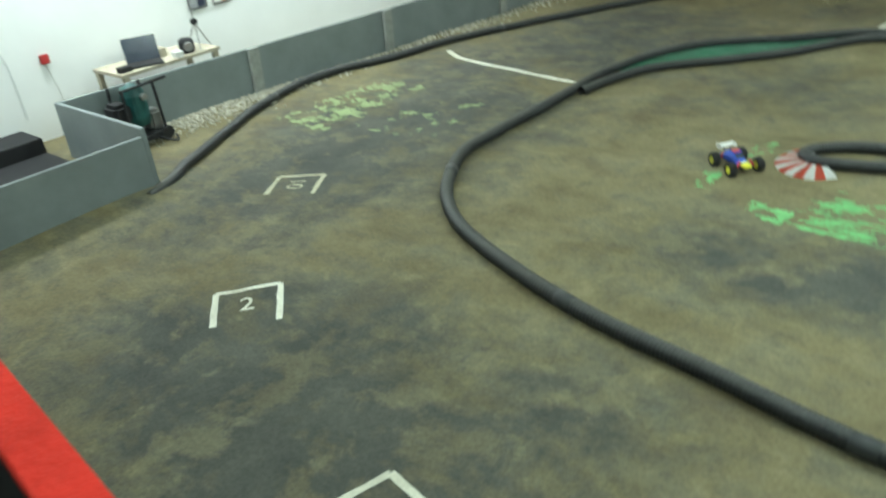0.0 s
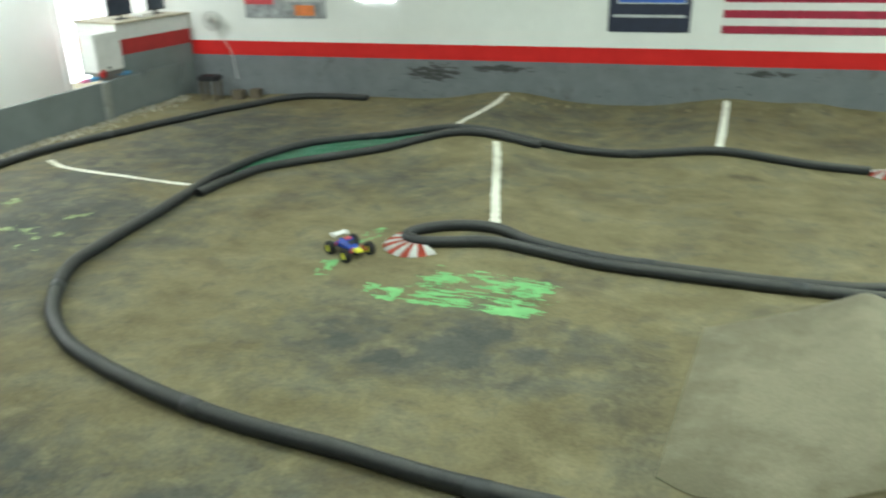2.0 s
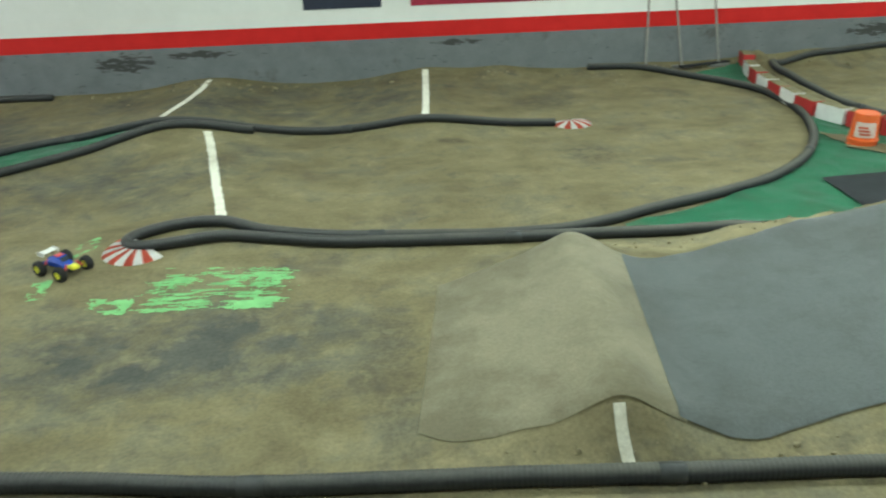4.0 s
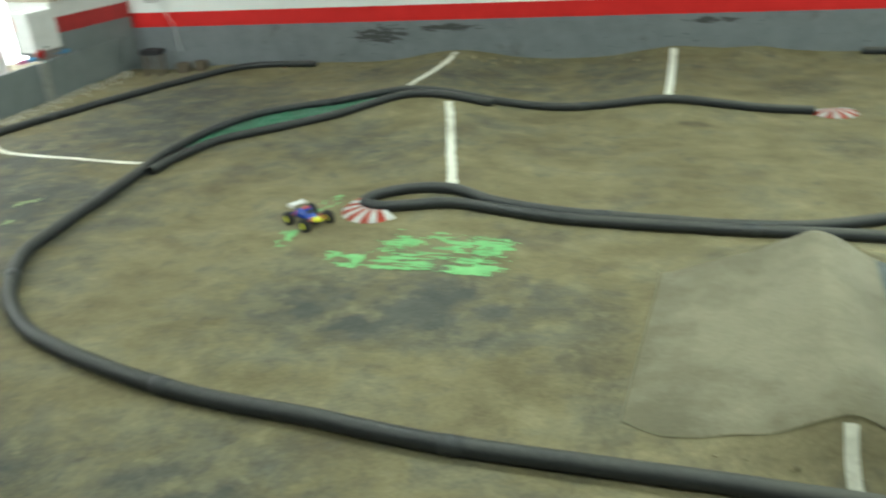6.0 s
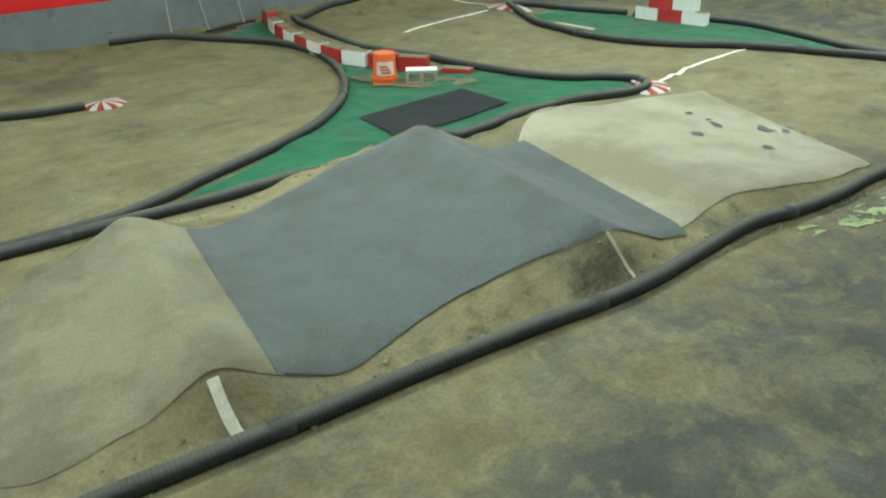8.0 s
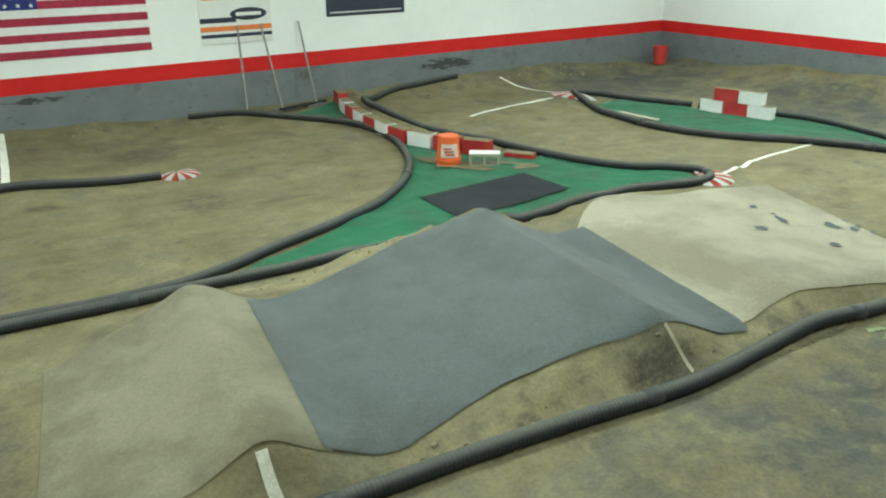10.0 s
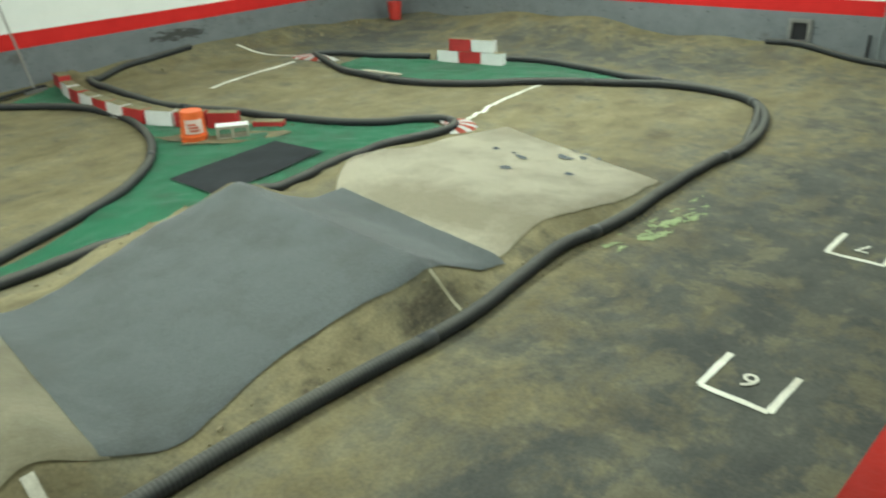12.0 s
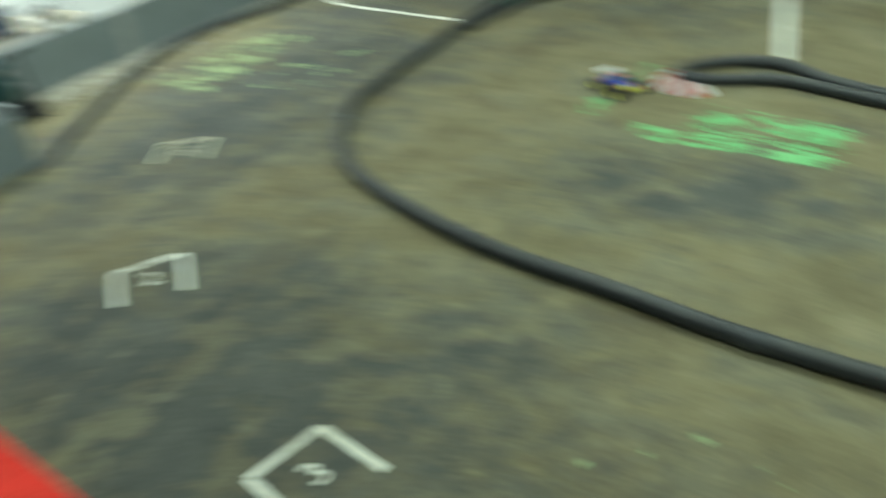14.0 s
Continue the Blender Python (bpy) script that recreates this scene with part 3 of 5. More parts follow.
carpet("turf_sheet", [(5.35, 8.4), (5.68, 9.4), (5.74, 10.4), (5.5, 11.1), (5.0, 11.7)], [(6.3, 7.7), (5.98, 8.75), (5.84, 9.6), (5.88, 10.4), (6.0, 11.3), (6.2, 12.1)], M["turf"], "green artificial turf beside the painted blocks", 0.012, "turf", rumple=0.03)
carpet("turf_sheet", [(-4.62, 7.9), (-4.36, 8.36), (-3.86, 8.9), (-3.28, 9.35), (-2.7, 9.68), (-2.1, 9.78)], [(-4.74, 8.2), (-4.62, 8.8), (-4.3, 9.45), (-3.6, 9.88), (-2.9, 9.96), (-2.1, 9.88)], M["turf"], "strip of green turf between two hoses", 0.008, "turf", rumple=0.03)
carpet("turf_sheet", [(9.7, 9.6), (9.45, 8.8), (9.4, 7.9), (9.7, 6.9), (10.3, 5.8), (11.0, 4.9)], [(10.5, 9.7), (10.9, 8.7), (11.4, 7.7), (11.6, 6.8), (11.45, 5.8), (11.2, 5.0)], M["turf"], "green artificial turf inside the far island", 0.008, "turf", rumple=0.03)
carpet("floor_mat", [(4.55, 6.2), (5.36, 6.27), (6.17, 6.36)], [(4.60, 7.06), (5.4, 7.12), (6.16, 7.16)], M["dark_mat"], "charcoal floor mat lying on green turf", 0.03, "mat", nv=10)

# ---- stand rail ----
stand = empty("drivers_stand", pose(0, 0, 0), "red-capped rail of the raised drivers' stand", "stand")
m = pose(0.0, 0.118, 2.10, 0, 0, -6.05)
bm = boxm(-4.0, 4.0, -0.07, 0.0, -0.02, 0.02, 0.003)
bm.transform(m)
part("cap_rail", bm, M["rail"], stand, "red painted cap board with worn edge")
bm = boxm(-4.0, 4.0, -0.06, -0.03, -0.95, -0.021)
bm.transform(m)
part("front_panel", bm, M["black"], stand, "black front panel")
bm = boxm(-4.0, 4.0, -2.4, -0.08, -1.0, -0.951)
bm.transform(m)
part("deck", bm, M["black"], stand, "dark stand floor")

# ---- barriers ----
def barrier(name, p, q, z0, z1, t, mat, label):
    p, q = Vector((*p, 0)), Vector((*q, 0))
    L = (q - p).length
    bm = boxm(0, L, -t / 2, t / 2, z0, z1, 0.006)
    bm.transform(Matrix.Translation(p) @ Matrix.Rotation(math.atan2(q.y - p.y, q.x - p.x), 4, "Z"))
    return tagged(part(name, bm, mat), label, "barrier", kind="structure")


barrier("barrier_wall_1", (-8.5, 3.34), (-7.7, 12.28), -0.1, 0.61, 0.05, M["grey_panel"], "long grey painted plywood barrier panel")
barrier("barrier_wall_2", (-8.5, 3.3), (-6.8, 3.28), -0.1, 0.62, 0.05, M["grey_panel"], "short grey painted barrier return panel")
barrier("barrier_wall_3", (-6.8, 3.25), (-6.95, -3.5), -0.1, 0.55, 0.05, M["grey_panel"], "grey painted barrier panel with dirt against it")

# ---- painted marks on the dirt ----
def stripe_on_dirt(name, pts, w, mat, label, parent=None, lift=0.006, ragged=0.3, kind="structure"):
    line = smooth_line(pts, 0.04)
    t = np.gradient(line, axis=0)
    bm = bmesh.new()
    prev = None
    for i, p in enumerate(line):
        n = np.array([-t[i][1], t[i][0]]) / (np.hypot(*t[i]) + 1e-9)
        pair = []
        for sd in (-1, 1):
            q = p + n * sd * w / 2 * (1 + ragged * noise.noise((p[0] * 9, p[1] * 9, sd * 5.0)))
            pair.append(bm.verts.new((q[0], q[1], hgt(q[0], q[1]) + lift)))
        if prev:
            bm.faces.new((prev[0], pair[0], pair[1], prev[1]))
        prev = pair
    bmesh.ops.recalc_face_normals(bm, faces=bm.faces[:])
    ob = part(name, bm, mat, parent)
    return ob if parent else tagged(ob, label, "painted line", kind=kind)


for pts, w in (([(-7.38, 8.2), (-6.9, 7.95), (-6.0, 7.76), (-5.0, 7.62)], 0.075),
               ([(-2.62, 9.98), (-2.52, 10.5), (-2.3, 11.5), (-2.18, 12.2)], 0.085),
               ([(0.83, 9.72), (0.93, 10.6), (1.08, 12.2)], 0.09),
               ([(-1.32, 6.85), (-1.5, 7.8), (-1.68, 8.8), (-1.84, 9.6)], 0.09),
               ([(1.24, 3.32), (1.235, 3.25), (1.25, 3.1)], 0.065),
               ([(1.53, 5.56), (1.56, 5.85)], 0.07),
               ([(3.98, 3.07), (4.02, 2.96), (4.06, 2.86)], 0.035),
               ([(7.95, 5.65), (8.4, 5.74), (8.89, 5.82), (9.6, 5.86), (10.2, 5.86)], 0.055),
               ([(7.32, 9.86), (8.0, 10.08), (8.6, 10.2), (9.4, 10.3)], 0.07),
               ([(9.98, 10.72), (9.8, 11.4), (9.62, 12.05)], 0.06)):
    faint = w < 0.04
    stripe_on_dirt("painted_line", pts, w, M["faint_paint"] if faint else M["white_paint"], "faint dusty painted line down the jump flank" if faint else "white painted line across the packed dirt")


stripe_on_dirt("painted_line", [(5.72, 5.55), (5.86, 5.53), (6.0, 5.47)], 0.05, M["faint_paint"], "faint dusty painted line over the edge of the pale carpet", None, 0.022)


def grid_box(tl, tr, bl, br, digit, quarter=0):
    e = empty("grid_box", pose(0, 0, 0), ("worn " if quarter else "") + "white painted starting box with the number " + digit, "floor marking", "starting grid boxes")
    e["kind"] = "structure"
    paint = M["faint_paint"] if quarter else M["white_paint"]
    for a, b in ((tl, tr), (tl, bl), (tr, br)):
        stripe_on_dirt("painted_stroke", [a, ((a[0] + b[0]) / 2, (a[1] + b[1]) / 2), b], 0.045, paint, "", e)
    cu = bpy.data.curves.new("digit", "FONT")
    cu.body, cu.size, cu.align_x, cu.align_y = digit, 0.22, "CENTER", "CENTER"
    cu.offset = 0.001
    tmp = new("digit_source", cu)
    me = bpy.data.meshes.new_from_object(tmp.evaluated_get(bpy.context.evaluated_depsgraph_get()))
    bpy.data.objects.remove(tmp)
    c = [(tl[k] + tr[k] + bl[k] + br[k]) / 4 for k in (0, 1)]
    r = Vector((tr[0] - tl[0], tr[1] - tl[1])).normalized()
    u = Vector((tl[0] - bl[0], tl[1] - bl[1])).normalized()
    if quarter:
        r, u = -u, r
    for v in me.vertices:
        x = c[0] + r.x * v.co.x + u.x * v.co.y
        y = c[1] + r.y * v.co.x + u.y * v.co.y
        v.co = (x, y, hgt(x, y) + 0.012)
    me.materials.clear()
    me.materials.append(paint)
    ob = new("digit", me)
    ob.parent = e


grid_box((-6.02, 4.08), (-5.64, 4.31), (-5.8, 3.74), (-5.43, 3.97), "10", 1)
grid_box((-4.70, 2.42), (-4.41, 2.77), (-4.36, 2.15), (-4.06, 2.47), "2")
grid_box((-2.58, 1.46), (-2.47, 1.87), (-2.12, 1.36), (-2.02, 1.78), "3")
grid_box((1.85, 0.86), (1.92, 1.27), (2.30, 0.78), (2.42, 1.18), "5")
grid_box((4.12, 0.76), (4.17, 1.18), (4.57, 0.71), (4.61, 1.14), "6")
grid_box((6.48, 0.61), (6.51, 1.04), (6.93, 0.58), (6.97, 1.0), "7")
grid_box((9.11, 0.46), (9.13, 0.91), (9.56, 0.44), (9.58, 0.89), "8")
grid_box((11.80, 0.35), (11.87, 0.79), (12.27, 0.32), (12.34, 0.76), "9")


def blotches(name, items, mat, label, lift=0.005, parent=None, seed=3):
    """Ragged flat patches: (x, y, length, width, turn in degrees)."""
    rng = random.Random(seed)
    bm = bmesh.new()
    for x, y, l, w, turn in items:
        n = 14
        ca, sa = math.cos(radians(turn)), math.sin(radians(turn))
        ph = rng.uniform(0, 50)
        pts = []
        for k in range(n):
            an = 2 * math.pi * k / n
            r = 0.5 * (1 + 0.75 * noise.noise((math.cos(an) * 1.8 + ph, math.sin(an) * 1.8, ph)))
            u, v = r * l * math.cos(an), r * w * math.sin(an)
            px, py = x + u * ca - v * sa, y + u * sa + v * ca
            pts.append(bm.verts.new((px, py, hgt(px, py) + lift + rng.uniform(0, 0.003))))
        cz = bm.verts.new((x, y, hgt(x, y) + lift + 0.002))
        for k in range(n):
            bm.faces.new((cz, pts[k], pts[(k + 1) % n]))
    bmesh.ops.recalc_face_normals(bm, faces=bm.faces[:])
    ob = part(name, bm, mat, parent)
    return ob if parent else tagged(ob, label, "paint marks", kind="stuff")


M["green_paint"] = plain("worn_green_paint", (0.17, 0.42, 0.16), 0.8, vary=0.25, scale=7.0)
M["pale_green"] = plain("faded_green_paint", (0.25, 0.31, 0.15), 0.85, vary=0.3, scale=7.0)
rng = random.Random(11)


def worn_paint(name, fields, cell, mat, label, lift=0.006):
    """Paint film left in ragged flakes: (x, y, length, depth, turn, cover near, cover far, streak)."""
    bm = bmesh.new()
    for cx, cy, l, w, turn, near, far, streak in fields:
        ca, sa = math.cos(radians(turn)), math.sin(radians(turn))
        pts = {}
        for i in range(int(l / cell)):
            for j in range(int(w / cell)):
                u, v = i * cell / l, j * cell / w
                p, q = i * cell, j * cell
                f = 0.75 * noise.noise((p * 4.5 + cx, q * 4.5 * streak, cy)) + 0.5 * noise.noise((p * 13 + cx, q * 13 * streak, cy + 5)) + 0.3 * noise.noise((p * 40, q * 40 * min(streak, 2), cy))
                rim = min(1.0, 7 * min(u, 1 - u)) * min(1.0, 9 * min(v + 0.06, 1.06 - v))
                if f + near * (1 - v) + far * v - 0.8 * (1 - rim) < 0:
                    continue
                ring = []
                for a, b in ((i, j), (i + 1, j), (i + 1, j + 1), (i, j + 1)):
                    if (a, b) not in pts:
                        x, y = cx + a * cell * ca - b * cell * sa, cy + a * cell * sa + b * cell * ca
                        pts[a, b] = bm.verts.new((x, y, hgt(x, y) + lift))
                    ring.append(pts[a, b])
                bm.faces.new(ring)
    ob = part(name, bm, mat)
    return tagged(ob, label, "paint marks", kind="stuff")


worn_paint("green_paint_marks", [(-1.90, 5.32, 1.32, 0.70, -5.5, 0.15, -0.27, 6.0), (-2.22, 5.34, 0.42, 0.26, -8, -0.06, -0.12, 1.5), (-1.0, 5.62, 0.4, 0.34, -20, -0.12, -0.2, 1.6), (-2.5, 5.58, 0.42, 0.16, 95, -0.10, -0.14, 1.2), (-2.6, 6.22, 0.62, 0.22, 50, -0.02, -0.05, 1.5)],
           0.009, M["green_paint"], "bright green paint scuffed across the dirt")
worn_paint("faded_green_marks", [(-7.5, 5.1, 1.05, 1.75, -3, -0.02, -0.06, 1.3), (-6.6, 5.3, 1.4, 1.3, 0, -0.36, -0.40, 1.2), (5.4, 2.36, 1.9, 0.30, -11, -0.08, -0.16, 2.0), (-1.6, 1.9, 2.8, 0.7, 0, -0.52, -0.55, 1.3)],
           0.013, M["pale_green"], "faded pale green paint flecks on the dirt")
M["hole"] = plain("dark_worn_patch", (0.098, 0.112, 0.120), 0.95)
blotches("worn_patches", [(x + 0.13, y + 0.04, 0.62 * l, 0.8 * w, turn) for x, y, l, w, turn in ((6.98, 4.58, 0.18, 0.12, 20), (6.37, 4.05, 0.22, 0.13, 40), (6.86, 4.17, 0.34, 0.10, 60), (6.95, 4.32, 0.14, 0.06, 10), (7.17, 3.82, 0.36, 0.13, 80), (7.28, 3.66, 0.20, 0.10, 30),
                          (7.45, 3.7, 0.16, 0.08, 70), (7.5, 3.86, 0.12, 0.07, 10), (6.65, 3.47, 0.20, 0.11, 50), (7.38, 3.52, 0.16, 0.07, 30))], M["hole"], "dark worn-through patches in the pale carpet", 0.017, seed=5)


# ---- striped fan kerbs at the hose ends ----
def fan_kerb(cx, cy, r, a0, a1, n, label, rise=0.6):
    e = empty("fan_kerb", pose(cx, cy, hgt(cx, cy)), label, "kerb", "striped fan kerbs")
    for k in range(n):
        bm = bmesh.new()
        rows = []
        for j in range(5):
            an = radians(a0 + (a1 - a0) * (k + j / 4) / n)
            row = []
            for i, (f, z) in enumerate(((0.06, 0.075), (0.35, 0.07), (0.7, 0.05), (0.93, 0.025), (1.0, 0.0))):
                rr = r * f * (1 + 0.03 * noise.noise((an * 3, f, cx)))
                x, y = rr * math.cos(an), rr * math.sin(an)
                row.append(bm.verts.new((x, y, hgt(cx + x, cy + y) - hgt(cx, cy) + z * rise + 0.004)))
            rows.append(row)
        for p, q in zip(rows, rows[1:]):
            for i in range(4):
                bm.faces.new((p[i], p[i + 1], q[i + 1], q[i]))
        bmesh.ops.solidify(bm, geom=bm.faces[:], thickness=0.01)
        bmesh.ops.recalc_face_normals(bm, faces=bm.faces[:])
        part("wedge", bm, M["kerb_red"] if k % 2 else M["white"], e, smooth=True)


fan_kerb(-1.95, 6.42, 0.32, 120, 315, 13, "red and white striped fan kerb under a hose end", 0.6)
fan_kerb(2.67, 9.56, 0.27, -175, 25, 11, "red and white striped fan kerb at the far hose tip")
fan_kerb(7.58, 5.72, 0.42, -130, 45, 11, "red and white striped fan kerb by the landing")
fan_kerb(10.08, 10.35, 0.50, 95, 265, 11, "red and white striped fan kerb at the island tip")


# ---- painted concrete blocks ----
def block_mesh(L=0.39, D=0.17, Hh=0.19):
    """A hollow block with two cores, standing on its bed."""
    bm = bmesh.new()
    xs = [-L / 2, -L / 2 + 0.035, -0.018, 0.018, L / 2 - 0.035, L / 2]
    ys = [-D / 2, -D / 2 + 0.032, D / 2 - 0.032, D / 2]
    for i in range(5):
        for j in range(3):
            if j == 1 and i in (1, 3):
                continue
            box(bm, xs[i], xs[i + 1], ys[j], ys[j + 1], 0, Hh)
    bmesh.ops.remove_doubles(bm, verts=bm.verts[:], dist=1e-5)
    inner = [f for f in bm.faces if all(len(e.link_faces) > 2 for e in f.edges)]
    bmesh.ops.delete(bm, geom=inner, context="FACES_ONLY")
    return bm


M["concrete"] = plain("bare_concrete", (0.30, 0.28, 0.21), 0.9, vary=0.25, scale=18.0, bumped=0.4)
BLOCKS = {}
for key, mat in (("red", M["red"]), ("white", M["white"])):
    for cored in (False, True):
        me = bpy.data.meshes.new("painted_block")
        if cored:
            b_ = block_mesh()
            for f in b_.faces:
                if abs(f.normal.z) > 0.5 or (abs(f.calc_center_median().x) < 0.16 and abs(f.calc_center_median().y) < 0.06):
                    f.material_index = 1
        else:
            b_ = boxm(-0.195, 0.195, -0.085, 0.085, 0, 0.20, 0.006)
            for f in b_.faces:
                if f.normal.z > 0.9:
                    f.material_index = 1
        b_.to_mesh(me)
        b_.free()
        me.materials.append(mat)
        me.materials.append(M["concrete"] if cored else M["dirt"])
        BLOCKS[key + ("_cored" if cored else "")] = me


def painted_block(m, key, where, group):
    ob = new("painted_block", BLOCKS[key])
    ob.matrix_world = m
    return tagged(ob, key.split("_")[0] + " painted hollow concrete block " + where, "concrete block", group)


line = smooth_line([(6.2, 12.12), (5.93, 11.1), (5.82, 10.2), (5.78, 9.45), (5.94, 8.88), (6.42, 8.12)], 0.385)
for k in range(len(line) - 1):
    p, q = line[k], line[k + 1]
    c = (p + q) / 2
    painted_block(pose(c[0], c[1], hgt(*c) + 0.006 * (k % 3), 0, 0, math.degrees(math.atan2(q[1] - p[1], q[0] - p[0]))), "red" if k % 2 == 0 or k == len(line) - 2 else "white", "with dusty top in the curved row", "curved row of blocks")
painted_block(pose(6.62, 7.78, hgt(6.62, 7.78) - 0.12, 0, 0, -60), "red", "half sunk in the dirt", "curved row of blocks")
m = pose(6.08, 7.84, hgt(6.08, 7.84) + 0.09, 90, 0, -38)
painted_block(m, "white_cored", "lying with its hollow cores facing out", "loose blocks")
for i, (dx, dz, key) in enumerate(((0.0, 0, "white"), (0.40, 0, "red"), (0.80, 0, "white"), (0.22, 0.202, "red"), (0.63, 0.202, "white"))):
    d = Vector((0.2, -0.98, 0)).normalized()
    bx, by = 11.04 + d.x * dx, 8.2 + d.y * dx
    painted_block(pose(bx, by, hgt(11.0, 7.8) + 0.012 + dz, 0, 0, math.degrees(math.atan2(d.y, d.x)) + (2 if i % 2 else -2)), key, "in a small stepped stack on turf", "stepped block stack")


# ---- buckets ----
def bucket(x, y, h, r, mat, label, labelled):
    """The labelled one stands upside down."""
    e = empty("bucket", pose(x, y, hgt(x, y) + 0.012), label, "bucket")
    if labelled:
        part("body", turned([(r * 1.07, 0), (r * 1.07, h * 0.03), (r, h * 0.04), (r * 1.0, h * 0.13), (r * 1.06, h * 0.14), (r * 1.06, h * 0.21), (r * 0.98, h * 0.22), (r * 0.85, h * 0.985), (r * 0.83, h), (r * 0.79, h), (r * 0.77, h * 0.985)], 28), mat, e)
    else:
        part("body", turned([(r * 0.84, 0), (r * 0.98, h * 0.78), (r * 1.06, h * 0.79), (r * 1.06, h * 0.86), (r, h * 0.87), (r * 1.02, h * 0.97), (r * 1.07, h * 0.97), (r * 1.07, h), (r * 0.96, h), (r * 0.80, 0.02)], 28), mat, e, smooth=False)
    if labelled:
        bm = bmesh.new()
        rows = []
        for j in range(13):
            an = radians(-165 + 90 * j / 12)
            rows.append([bm.verts.new((rr * math.cos(an), rr * math.sin(an), z)) for rr, z in ((r * 0.965 + 0.004, h * 0.30), (r * 0.89 + 0.004, h * 0.76))])
        for p, q in zip(rows, rows[1:]):
            bm.faces.new((p[0], q[0], q[1], p[1]))
        part("paper_label", bm, M["label_white"], e, "pale printed label with blocks of colour")
        bm = bmesh.new()
        for zz, a0, a1 in ((0.60, -150, -110), (0.50, -146, -100), (0.40, -140, -96)):
            prev = None
            for j in range(7):
                an = radians(a0 + (a1 - a0) * j / 6)
                rr = r * (1.02 - 0.17 * zz) + 0.007
                pair = [bm.verts.new((rr * math.cos(an), rr * math.sin(an), h * z)) for z in (zz - 0.035, zz + 0.035)]
                if prev:
                    bm.faces.new((prev[0], pair[0], pair[1], prev[1]))
                prev = pair
        part("label_bars", bm, M["label_dark"], e, "rows of dull red illegible bars")
    if labelled:
        return e
    tb = bmesh.new()
    pts = [(r * 1.09 * math.cos(a), r * 1.09 * math.sin(a) - 0.0, h * 0.83 - 0.10 * math.sin(a)) for a in [math.pi * k / 10 for k in range(11)]]
    for p, q in zip(pts, pts[1:]):
        tube(tb, p, q, 0.004, 6)
    part("bail_handle", tb, M["steel"], e, "thin wire handle")


M["label_white"] = plain("label_paper", (0.62, 0.48, 0.44), 0.6)
M["label_dark"] = plain("label_ink", (0.50, 0.10, 0.06), 0.6)
M["steel"] = plain("dull_steel", (0.32, 0.32, 0.31), 0.4, 0.8)
M["red_plastic"] = plain("red_plastic", (0.50, 0.04, 0.03), 0.4)
bucket(5.70, 8.10, 0.37, 0.155, M["orange"], "orange plastic bucket standing upside down on turf", True)
bucket(13.75, 11.75, 0.37, 0.15, M["red_plastic"], "red plastic bucket in the wall corner", False)

# ---- rc truck ----
M["tyre"] = plain("black_rubber", (0.018, 0.018, 0.018), 0.85, vary=0.3, scale=60, bumped=0.6)
M["rim"] = plain("yellow_plastic", (0.72, 0.70, 0.06), 0.35)
M["blue"] = plain("blue_shell", (0.025, 0.07, 0.42), 0.25)
M["shell_red"] = plain("red_shell", (0.55, 0.06, 0.07), 0.3)
M["wing"] = plain("clear_white_wing", (0.75, 0.76, 0.74), 0.25)
M["window"] = plain("dark_window_film", (0.03, 0.04, 0.06), 0.15)


